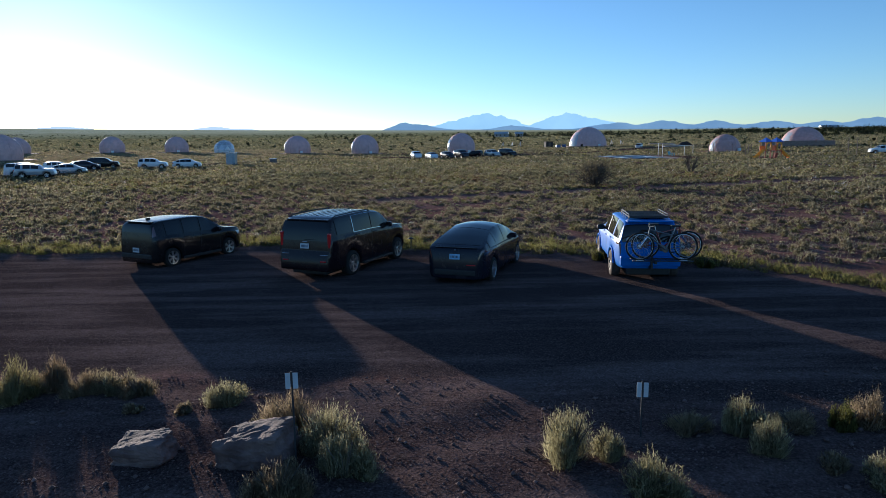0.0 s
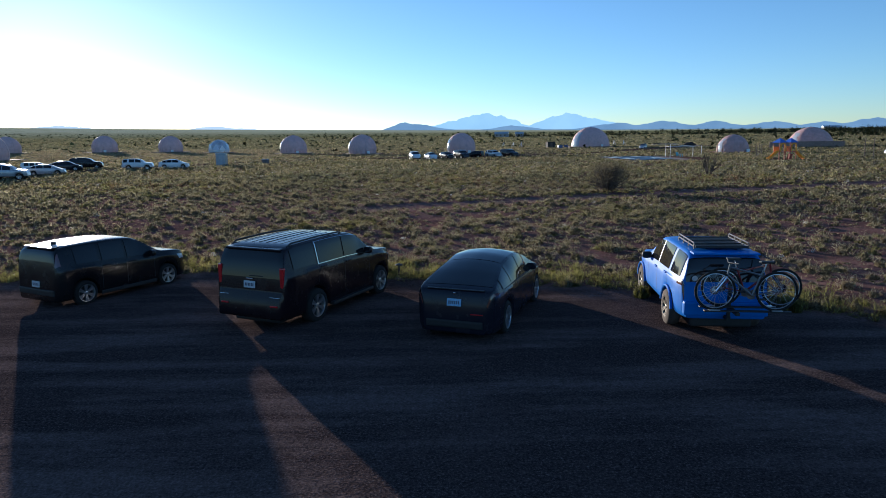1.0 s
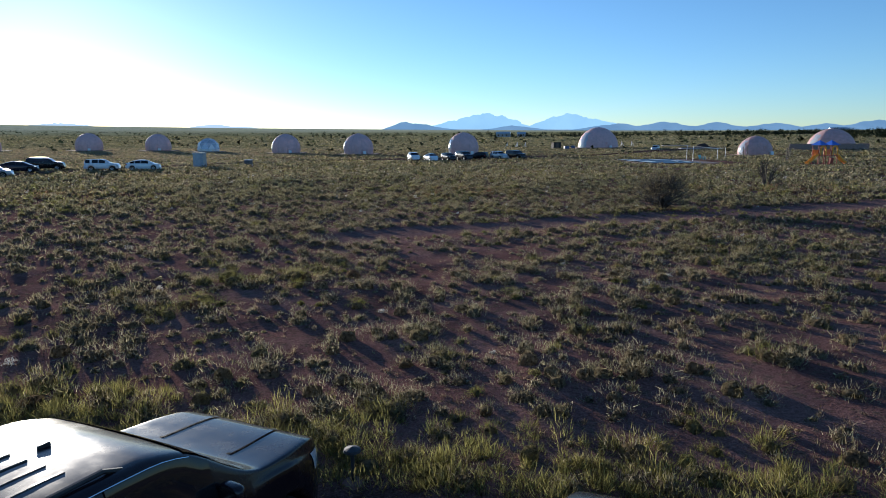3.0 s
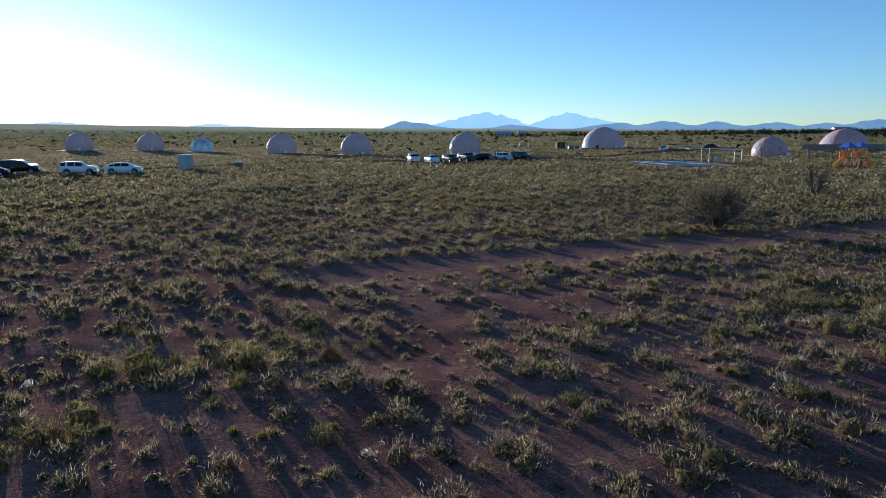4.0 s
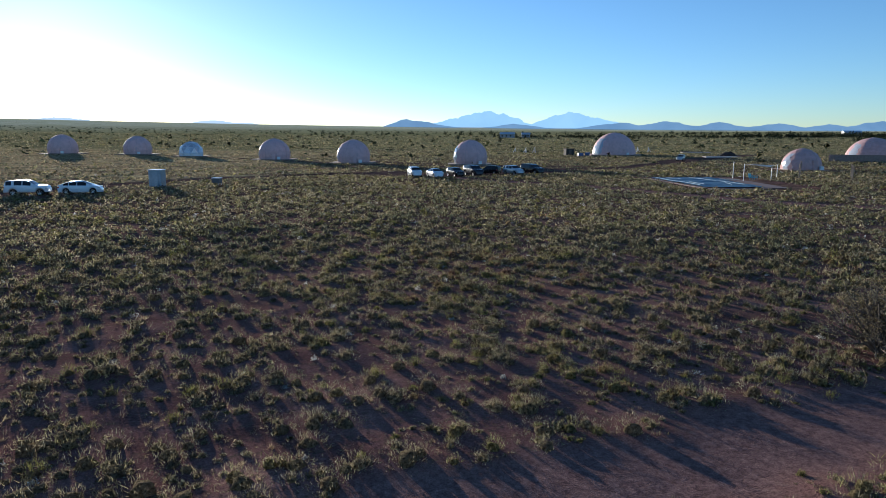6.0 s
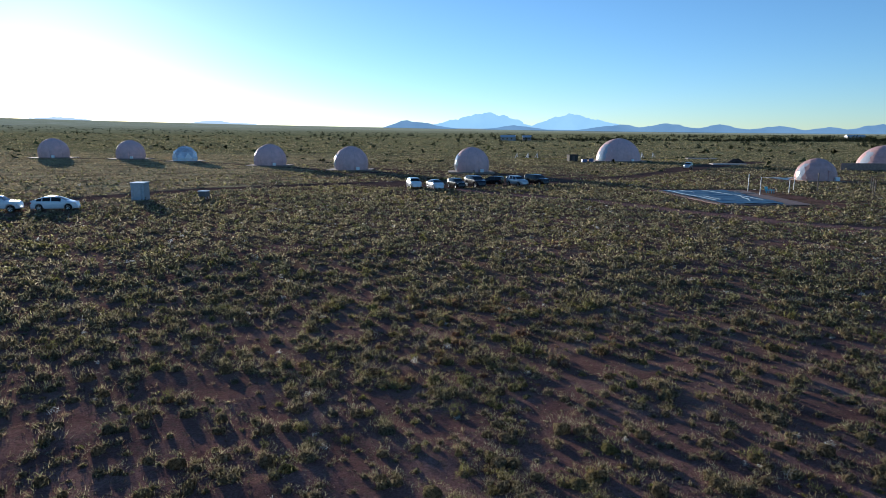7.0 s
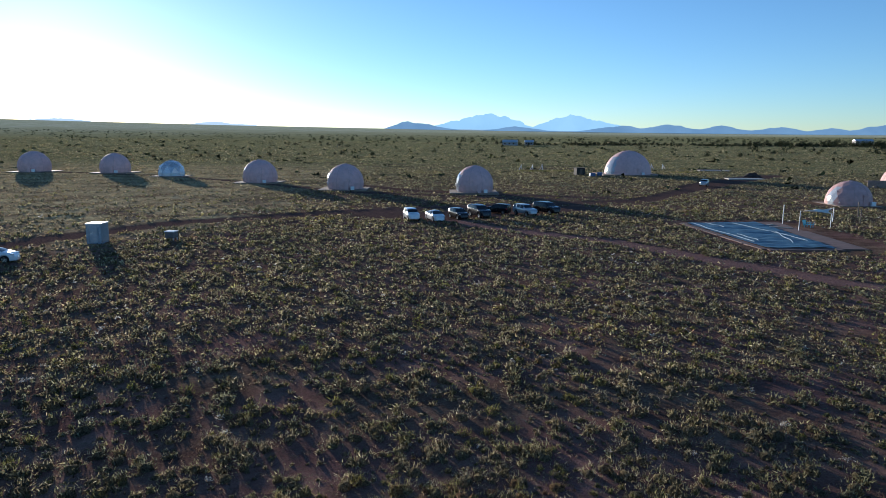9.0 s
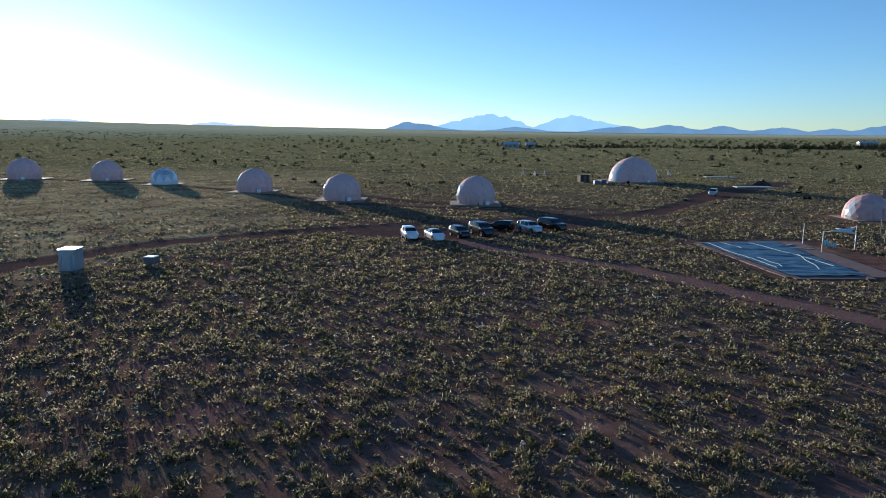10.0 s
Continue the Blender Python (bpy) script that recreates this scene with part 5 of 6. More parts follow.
o = thing("tool_hut", "small dark timber hut on the plain", "hut", pose(43.4, 264, ground_z(43.4, 264) - 0.05, 0, 0, 12))
part("wall", box(-1.5, 1.5, -1.2, 1.2, -0.2, 2.3, 0.03), DARKWOOD, o)
part("roof", box(-1.7, 1.7, -1.4, 1.4, 2.304, 2.42, 0.03), HEAP, o, "dark felt roof")
part("door", box(-0.45, 0.45, -1.24, -1.204, 0.0, 2.0, 0.01), plain("weathered_door", (0.12, 0.09, 0.07), 0.8), o)
for x, y, yaw in ((46.0, 257.0, 10), (48.6, 258.2, 65)):
    o = thing("covered_pallet", "goods stacked on a pallet under a blue sheet", "pallet", pose(x, y, ground_z(x, y), 0, 0, yaw), "pallets beside the hut")
    part("pallet", box(-0.9, 0.9, -0.7, 0.7, -0.1, 0.15, 0.01), WOOD, o)
    bm = bmesh.new()
    add_box(bm, -0.85, 0.85, -0.65, 0.65, 0.154, 1.15, 0.1)
    for v in bm.verts:
        v.co.z += 0.08 * math.sin(4 * v.co.x + x)
    part("sheet", bm, plain("faded_blue_sheet", (0.07, 0.12, 0.25), 0.5, vary=0.3), o, "faded blue sheet", smooth=False)

# ---- lot edge: signs, light, boulders ----
SIGN = plain("pale_sign_board", (0.50, 0.53, 0.56), 0.5, vary=0.1, scale=8)
DARKPOST = plain("dark_steel_post", (0.03, 0.03, 0.033), 0.6, vary=0.3, scale=20)
for x, y, h, yaw in ((-1.70, 9.55, 1.24, 6), (2.84, 10.2, 0.80, -4)):
    o = thing("parking_sign", "small parking sign, two pale boards on a dark steel post", "sign", pose(x, y, ground_z(x, y), 0, 0, yaw), "signs along the edge of the lot")
    part("post", box(-0.011, 0.011, -0.012, 0.012, -0.2, h, 0.003), DARKPOST, o)
    for sd in (-1, 1):
        part("board", box(sd * 0.046 - 0.031, sd * 0.046 + 0.031, -0.024, -0.014, h - 0.215, h - 0.01, 0.004), SIGN, o)
    part("clip", box(-0.07, 0.07, -0.0135, -0.0125, h - 0.14, h - 0.12), DARKPOST, o)
o = thing("path_light", "short black bollard light at the edge of the lot", "lamp", pose(-1.03, 26.0, ground_z(-1.03, 26.0)))
part("stem", tube([(0, 0, -0.1), (0, 0, 0.42)], 0.025, 8), DARKPOST, o)
part("cap", revolve([(0.42, 0.03), (0.43, 0.11), (0.46, 0.10), (0.49, 0.0)], 14, "Z"), DARKPOST, o)
part("foot_stone", revolve([(-0.02, 0.16), (0.03, 0.13), (0.05, 0.0)], 9, "Z"), CONCRETE, o)


def rock_material():
    m, n, l, b = material("sandstone", 0.9)
    co = n.new("ShaderNodeTexCoord").outputs["Object"]
    a = noise_node(n, l, co, 2.2, 8, 0.6)
    c = ramp(n, l, a, [(0.3, (0.06, 0.038, 0.034)), (0.5, (0.15, 0.095, 0.085)), (0.7, (0.28, 0.19, 0.165))])
    l.new(c, b.inputs["Base Color"])
    bump(n, l, noise_node(n, l, co, 9, 8, 0.7), b, 0.8, 0.06)
    return m


ROCK = rock_material()


def make_rock(x, y, sx, sy, sz, yaw, seed, label):
    bm = bmesh.new()
    bmesh.ops.create_cube(bm, size=2)
    bmesh.ops.subdivide_edges(bm, edges=bm.edges, cuts=15, use_grid_fill=True)
    off = Vector((seed * 7.1, seed * 3.3, seed))
    for v in bm.verts:
        p = v.co
        k = 1 / max(1.0, (abs(p.x) ** 8 + abs(p.y) ** 8 + abs(p.z) ** 8) ** 0.125)
        q = p * k
        q = q * (1 + 0.22 * noise.noise(q * 1.1 + off) + 0.10 * noise.noise(q * 2.7 + off) + 0.05 * noise.noise(q * 6 + off) + 0.03 * noise.noise(q * 14 + off))
        q.z += 0.25 * q.x
        v.co = Vector((q.x * sx, q.y * sy, q.z * sz))
    ob = part("boulder", bm, ROCK)
    ob.matrix_basis = pose(x, y, ground_z(x, y) + sz * 0.55, 0, 0, yaw)
    tagged(ob, label, "boulder", "boulders along the lot's edge")


make_rock(-3.72, 9.8, 0.36, 0.27, 0.17, -6, 2, "low reddish sandstone boulder beside gravel")
make_rock(-2.25, 9.75, 0.45, 0.36, 0.27, -10, 5, "big squarish sandstone boulder with a pale sloping face")

# ---- plants ----
rng = np.random.RandomState(7)


def leaf_mesh(name, x, y, z, r, h, n, size, tint, mat, upright=0.0, fold=0.1, slim=0.42, shell=0.3, soften=0.45, feather=None):
    """Many leaves on many plants as one mesh. r, h: each plant's spread and height; n: its leaves; upright: 0 leafy clumps, 1 standing blades."""
    n = n.astype(int)
    i = np.repeat(np.arange(len(x)), n)
    feather = np.zeros(len(x)) if feather is None else feather
    t = len(i)
    az = rng.uniform(0, math.tau, t)
    u = rng.uniform(0.05, 1, t) ** 0.8
    ph = rng.uniform(0, math.tau, (len(x), 2))
    lobe = 1 + 0.28 * np.sin(2 * az + ph[i, 0]) + 0.22 * np.sin(5 * az + ph[i, 1])
    k = rng.uniform(shell, 1, t) ** 0.5 * (0.85 + (0.18 + 0.25 * upright) * rng.rand(t) ** 2)
    c = np.sqrt(np.clip(1 - u * u, 0, 1))
    hull = np.stack([r[i] * c * np.cos(az) * lobe * k, r[i] * c * np.sin(az) * lobe * k, h[i] * u * k * (0.9 + 0.2 * lobe)], -1)
    base = np.stack([x[i], y[i], z[i]], -1)
    d = hull / (np.linalg.norm(hull, axis=1, keepdims=True) + 1e-6)
    d = d * (0.6 + upright) + rng.normal(0, 0.45 * (1 - upright) + 0.10, (t, 3)) + np.stack([0 * az, 0 * az, 0.16 + 0.7 * upright + 0.45 * feather[i]], -1)
    d /= np.linalg.norm(d, axis=1, keepdims=True)
    side = np.cross(d, rng.normal(0, 1, (t, 3)))
    side /= np.linalg.norm(side, axis=1, keepdims=True) + 1e-6
    s = (size[i] * rng.uniform(0.6, 1.4, t))[:, None]
    tip = base + hull
    root = tip - d * s
    root[:, 2] = np.maximum(root[:, 2], base[:, 2] - 0.02)
    w = s * slim * (0.5 - 0.38 * feather[i])[:, None]
    s = s * (1 + 0.8 * feather[i])[:, None]
    root = tip - d * s
    root[:, 2] = np.maximum(root[:, 2], base[:, 2] - 0.02)
    mid = root + (tip - root) * (fold if upright < 0.5 else 0.0)
    co = np.stack([mid + side * w, tip, mid - side * w], 1).reshape(-1, 3)
    me = bpy.data.meshes.new(name)
    fill_mesh(me, co, np.arange(t * 3).reshape(-1, 3))
    a = me.attributes.new("tint", "FLOAT", "POINT")
    a.data.foreach_set("value", np.repeat(np.clip(tint[i] + rng.normal(0, 0.06, t), 0, 1), 3).astype(np.float32))
    # a leaf turns mostly with the face of its clump
    face = np.cross(side, d)
    out = hull / np.stack([r[i], r[i], h[i]], -1)
    out /= np.linalg.norm(out, axis=1, keepdims=True) + 1e-6
    face *= np.sign((face * out).sum(1, keepdims=True) + 1e-6)
    soft = out * soften + face * (1 - soften) + np.array([0, 0, 0.15])
    soft /= np.linalg.norm(soft, axis=1, keepdims=True) + 1e-6
    me.polygons.foreach_set("use_smooth", [True] * len(me.polygons))
    me.normals_split_custom_set_from_vertices(np.repeat(soft, 3, 0).astype(np.float32))
    me.materials.append(mat)
    return me


def scatter(y0, y1, per_m2, bare=0.0, spread=0.72, extra=6, dry=0.72):
    """Places in the field, thinned by bare soil; none on the lot or the tracks."""
    area = (y1 - y0) * 2 * (extra + spread * (y0 + y1) / 2)
    n = int(area * per_m2)
    v = rng.rand(n)
    a0, a1 = extra + spread * y0, extra + spread * y1
    w = np.sqrt(a0 ** 2 + v * (a1 ** 2 - a0 ** 2))
    y = y0 + (w - a0) / (a1 - a0) * (y1 - y0)
    x = rng.uniform(-1, 1, n) * w
    cover = 0.66 + 0.42 * waves(x, y, 11, 31) + 0.30 * waves(x, y, 3.6, 32) - bare
    keep = (rng.rand(n) < cover) & (lot_mask(x, y) < 0.15) & (rng.rand(n) > track_mask(x, y) * 1.6)
    keep &= rng.rand(n) > dry_mask(x, y) * dry
    keep &= ~inside(x, y, [(33, 123), (33, 149), (47, 151), (53, 149), (51, 123)])
    for px, py, pr in [(-160, 246, 7), (-128.7, 255.1, 7), (-103.4, 254.9, 7), (-49.2, 223.1, 7), (-23.8, 203.5, 7), (6, 197.5, 7), (-116, 172, 8), (-80.9, 243, 6), (60.2, 268, 11), (75.6, 176, 7.5), (128, 230, 12), (60.5, 120.5, 4.5), (-40.4, 126.5, 1.6)]:
        keep &= np.hypot(x - px, y - py) > pr
    return x[keep], y[keep]


def nearness(x, y):
    """Metres to the line the flight follows over the ground."""
    return np.hypot(x, np.maximum(0, y - 58))


def thickets(name, x, y, r, h, tint, fill=0.74):
    """The close-grown body of each bush under its outer leaves: a lumpy dome."""
    near = nearness(x, y) < 32
    far = ~near & (rng.rand(len(x)) < 0.5) & (nearness(x, y) < 200)
    x2, y2, r2, h2, tint2 = x[far], y[far], r[far] * fill * 0.85, h[far] * fill * 0.9, tint[far]
    x, y, r, h, tint = x[near], y[near], r[near] * fill, h[near] * fill * 0.95, tint[near]
    m = len(x)
    ang = np.linspace(0, math.tau, 6, endpoint=False)[None] + rng.uniform(0, 1, (m, 1))
    jit = rng.uniform(0.7, 1.25, (m, 12))

    def ring(f, z, j):
        return np.stack([np.cos(ang) * r[:, None] * f * j, np.sin(ang) * r[:, None] * f * j, z * h[:, None] * j], -1)
    lo, hi = ring(0.95, 0.0, jit[:, :6]), ring(0.72, 0.66, jit[:, 6:])
    lo[:, :, 2] -= 0.04
    top = np.stack([0.2 * r * rng.normal(0, 1, m), 0.2 * r * rng.normal(0, 1, m), h], -1)[:, None]
    co = np.concatenate([lo, hi, top], 1) + np.stack([x, y, height(x, y)], -1)[:, None]
    k = np.arange(6)
    j = (k + 1) % 6
    tri = np.concatenate([np.stack([k, j, j + 6], -1), np.stack([k, j + 6, k + 6], -1), np.stack([k + 6, j + 6, np.full(6, 12)], -1)])
    # farther off four sides do
    m2 = len(x2)
    a2 = np.arange(4)[None] * math.pi / 2 + rng.uniform(0, 1.5, (m2, 1))
    low = np.stack([np.cos(a2) * r2[:, None], np.sin(a2) * r2[:, None], np.full((m2, 4), -0.03)], -1)
    co2 = np.concatenate([low, np.stack([0 * r2, 0 * r2, h2], -1)[:, None]], 1) + np.stack([x2, y2, height(x2, y2)], -1)[:, None]
    tri2 = np.array([(0, 1, 4), (1, 2, 4), (2, 3, 4), (3, 0, 4)])
    faces = np.concatenate([(tri[None] + 13 * np.arange(m)[:, None, None]).reshape(-1, 3), 13 * m + (tri2[None] + 5 * np.arange(m2)[:, None, None]).reshape(-1, 3)])
    me = bpy.data.meshes.new(name)
    fill_mesh(me, np.concatenate([co.reshape(-1, 3), co2.reshape(-1, 3)]), faces)
    v = me.attributes.new("tint", "FLOAT", "POINT")
    v.data.foreach_set("value", np.concatenate([np.repeat(tint, 13), np.repeat(tint2, 5)]).astype(np.float32))
    me.polygons.foreach_set("use_smooth", [True] * len(me.polygons))
    me.materials.append(THICK)
    tagged(new(name, me), "dark twiggy bodies of the low bushes", "scrub", kind="stuff")


def field(name, label, mat, places, rmin, rmax, tall, leaves, most, size, upright=0.0, slim=0.35, tint=None, hearts="", shell=0.3):
    x, y = places
    r = rng.uniform(0, 1, len(x)) ** 2.1 * (rmax - rmin) + rmin
    r = r * np.interp(y, [40, 75], [0.68, 0.95])
    h = r * tall * rng.uniform(0.75, 1.3, len(x))
    n = np.clip(leaves / (nearness(x, y) + 9) ** 1.45 * (r / rmax + 0.35), 4, most)
    s = size * np.sqrt(np.clip(most / n, 1, 60)) * (0.6 + 0.6 * r / rmax) * (1 + np.minimum(nearness(x, y), 250) / 330)
    patch = 0.5 + 0.3 * waves(x, y, 22, 51) + rng.normal(0, 0.24, len(x)) if tint is None else np.full(len(x), tint) + rng.normal(0, 0.1, len(x))
    # drier and greyer towards the lot, the sun's veil painted in; greener away from it
    patch = patch * np.where(y > 75, 0.78, 1.0) if tint is None else patch
    patch = patch + (0.52 - patch) * 0.6 * np.clip((75 - y) / 25, 0, 1) if tint is None else patch
    me = leaf_mesh(name, x, y, height(x, y) - 0.02, r, h, n, s, np.clip(patch, 0, 1), mat, upright, slim=slim, shell=shell, feather=0.9 * np.clip((36 - nearness(x, y)) / 22, 0, 1) * np.clip(r / 0.22, 0, 1) ** 2 if upright < 0.5 else None)
    if hearts:
        thickets(hearts, x, y, r, h, np.clip(patch, 0, 1), 0.45)
    return tagged(new(name, me), label, "scrub", kind="stuff")


def merge(*ps):
    return np.concatenate([p[0] for p in ps]), np.concatenate([p[1] for p in ps])


field("sagebrush", "grey-green sagebrush covering the red plain", SAGE, merge(scatter(22, 60, 3.6, -0.3), scatter(60, 80, 3.6, -0.35), scatter(80, 165, 2.7, -0.4), scatter(165, 280, 1.5, -0.25), scatter(280, 400, 0.8, -0.1)), 0.16, 0.80, 0.8, 6600, 440, 0.037, 0.15, 0.5, hearts="sagebrush_bodies", shell=0.5)
wx, wy = rng.uniform(-85, 85, 9000), rng.uniform(-30, 75, 9000)
wide = (np.abs(wx) > 6 + 0.72 * np.maximum(wy, 8)) & (lot_mask(wx, wy) < 0.1) & (rng.rand(9000) > track_mask(wx, wy)) & ((wy > 20) | (wx > 30))
field("side_sagebrush", "grey-green sagebrush to both sides of the flight", SAGE, (wx[wide], wy[wide]), 0.2, 0.75, 0.85, 1500, 60, 0.09, 0.3, 0.4, hearts="side_bush_bodies", shell=0.6)
field("far_sagebrush", "grey-green sagebrush thinning over the far plain", SAGE, merge(scatter(380, 520, 0.22), scatter(520, 760, 0.1)), 0.4, 1.0, 0.7, 4000, 40, 0.13, slim=0.5)
field("grass_tufts", "dry tan grass tufts between the sagebrush", GRASS, merge(scatter(22, 72, 2.2, -0.15), scatter(72, 170, 0.9), scatter(170, 300, 0.8)), 0.08, 0.22, 1.2, 3200, 60, 0.10, 0.6, 0.09)
gx, gy = scatter(110, 300, 1.3, -0.5, dry=0.0)
dry = rng.rand(len(gx)) < dry_mask(gx, gy)
field("dead_grass", "pale dead grass in front of the domes", GRASS, (gx[dry], gy[dry]), 0.15, 0.45, 0.8, 900, 6, 0.28, 0.6, 0.25, 0.5)
field("dry_forbs", "low brown and olive stubble filling the gaps between bushes", STUBBLE, merge(scatter(22, 60, 5.0, -0.5), scatter(60, 110, 3.2, -0.5), scatter(110, 170, 1.2, -0.45)), 0.09, 0.30, 0.75, 1700, 24, 0.085, 0.25, 0.3)
field("plant_litter", "small dead tufts and litter on red soil", LITTER, merge(scatter(22, 60, 6.0, -0.6), scatter(60, 95, 1.8, -0.6)), 0.03, 0.11, 0.9, 420, 9, 0.06, 0.2, 0.3)
field("green_bushes", "fresh green low bushes among the sage", GREEN, merge(scatter(24, 90, 0.35), scatter(90, 200, 0.22)), 0.2, 0.6, 0.9, 12000, 480, 0.05, 0.3, 0.28, hearts="green_bush_bodies", shell=0.6)
q = np.random.RandomState(12)
lx, ly = np.concatenate([q.uniform(26, 47, 700), q.uniform(79, 90, 300)]), np.concatenate([q.uniform(281, 288, 700), q.uniform(276, 284, 300)])
field("lawn", "bright green patches of watered grass beyond the domes", GREEN, (lx, ly), 0.3, 0.5, 0.4, 900, 8, 0.3, 0.6, 0.3, 0.75)
q = np.random.RandomState(23)
cx = np.concatenate([-4.8 + 1.2 * q.normal(0, 1, 20), -6.6 + 0.8 * q.normal(0, 1, 9)])
cy = np.concatenate([37.4 + 0.9 * q.normal(0, 1, 20), 34.2 + 0.7 * q.normal(0, 1, 9)])
field("green_clump", "thick green rabbitbrush clump on red soil", GREEN, (cx, cy), 0.4, 1.05, 0.85, 21000, 700, 0.035, 0.3, 0.3, 0.8, hearts="green_clump_bodies", shell=0.5)
cx, cy = 10.8 + 2.3 * q.normal(0, 1, 110), 41.5 + 2.4 * q.normal(0, 1, 110)
clear = track_mask(cx, cy) < 0.2
field("brush_thicket", "dense grey-green brush beside the red track", SAGE, (cx[clear], cy[clear]), 0.3, 0.95, 0.9, 17000, 500, 0.034, 0.25, 0.4, 0.7, hearts="brush_thicket_bodies", shell=0.5)
q = np.random.RandomState(18)
fx, fy = 12.5 + 3.6 * q.normal(0, 1, 90), 55.6 + 0.8 * q.normal(0, 1, 90) + 0.15 * q.normal(0, 3.6, 90)
field("green_forbs", "bright green forbs round the tall twiggy bush", GREEN, (fx, fy), 0.18, 0.5, 0.75, 9000, 160, 0.075, 0.2, 0.4, 0.85)
field("pale_brush", "pale dried flower heads and brush", PALE, merge(scatter(24, 70, 0.09, 0.1), scatter(70, 125, 0.15, 0.0), scatter(125, 165, 0.06)), 0.13, 0.32, 1.0, 7000, 110, 0.07)
field("far_scrub", "dark scrub dotted over the far plain", PINE, merge(scatter(190, 420, 0.004), scatter(420, 1300, 0.003)), 0.5, 1.3, 0.8, 14000, 16, 0.6, 0, 0.7, 0.9)


# the green strip along the far edge of the lot
q = np.random.RandomState(3)
ex = q.uniform(-24, 26, 1700)
edge = np.interp(ex, [-63, -13.8, -6.7, 4.1, 9.2, 11.7, 31.8], [32.9, 25.8, 27.1, 24.6, 21.6, 18.4, 4.2])
field("verge_grass", "tall green verge grass along the lot's edge", GREEN, (ex, edge + np.abs(q.normal(0.6, 0.8, 1700)) + 0.1), 0.2, 0.55, 1.05, 6000, 150, 0.12, 0.55, 0.07, 0.85)
bx = q.uniform(-24, 26, 260)
edge = np.interp(bx, [-63, -13.8, -6.7, 4.1, 9.2, 11.7, 31.8], [32.9, 25.8, 27.1, 24.6, 21.6, 18.4, 4.2])
field("verge_bushes", "rounded green bushes along the lot's edge", GREEN, (bx, edge + np.abs(q.normal(0.9, 0.9, 260)) + 0.35), 0.3, 0.85, 0.8, 11000, 420, 0.05, 0.3, 0.2, 0.7, hearts="verge_bush_bodies", shell=0.5)


def shrub(x, y, r, h, mat, tint, label, leaves=2600, size=0.17, upright=0.7, slim=0.05):
    z = ground_z(x, y)
    # several crowns make one uneven bush
    q = np.random.RandomState(int(abs(x) * 100 + abs(y) * 10))
    m = 7
    a, f = q.uniform(0, math.tau, m), np.concatenate([[0.0], q.uniform(0.3, 0.75, m - 1)])
    cx, cy = r * f * np.cos(a), r * f * np.sin(a)
    cr, ch = r * q.uniform(0.35, 0.6, m), h * (1 - 0.45 * f) * q.uniform(0.75, 1.1, m)
    me = leaf_mesh("stems", cx, cy, np.zeros(m), cr, ch, np.full(m, leaves // 3), np.full(m, size), np.clip(tint + q.normal(0, 0.1, m), 0, 1), mat, upright, slim=0.035)
    leafy_me = leaf_mesh("leaves", cx, cy, np.zeros(m) + h * 0.12, cr * 1.05, ch * 0.95, np.full(m, leaves // 5), np.full(m, 0.042), np.clip(tint + q.normal(0, 0.12, m), 0, 1), mat, 0.3, slim=0.22)
    o = thing("shrub", label, "shrub", pose(x, y, z - 0.02), "shrubs along the near edge of the lot")
    part("foliage", me, None, o)
    part("leaf_crown", leafy_me, None, o)
    tw = bmesh.new()
    q = random.Random(int(x * 100) + int(y * 10))
    for k in range(16):
        a, f = q.uniform(0, math.tau), q.uniform(0.3, 0.8)
        add_tube(tw, [(0.03 * math.cos(a), 0.03 * math.sin(a), -0.05), (r * f * 0.5 * math.cos(a), r * f * 0.5 * math.sin(a), h * 0.4), (r * f * math.cos(a), r * f * math.sin(a), h * q.uniform(0.6, 0.85))], 0.01, 4, radii=(0.012, 0.008, 0.004))
    part("wood", tw, TWIG, o)
    return o


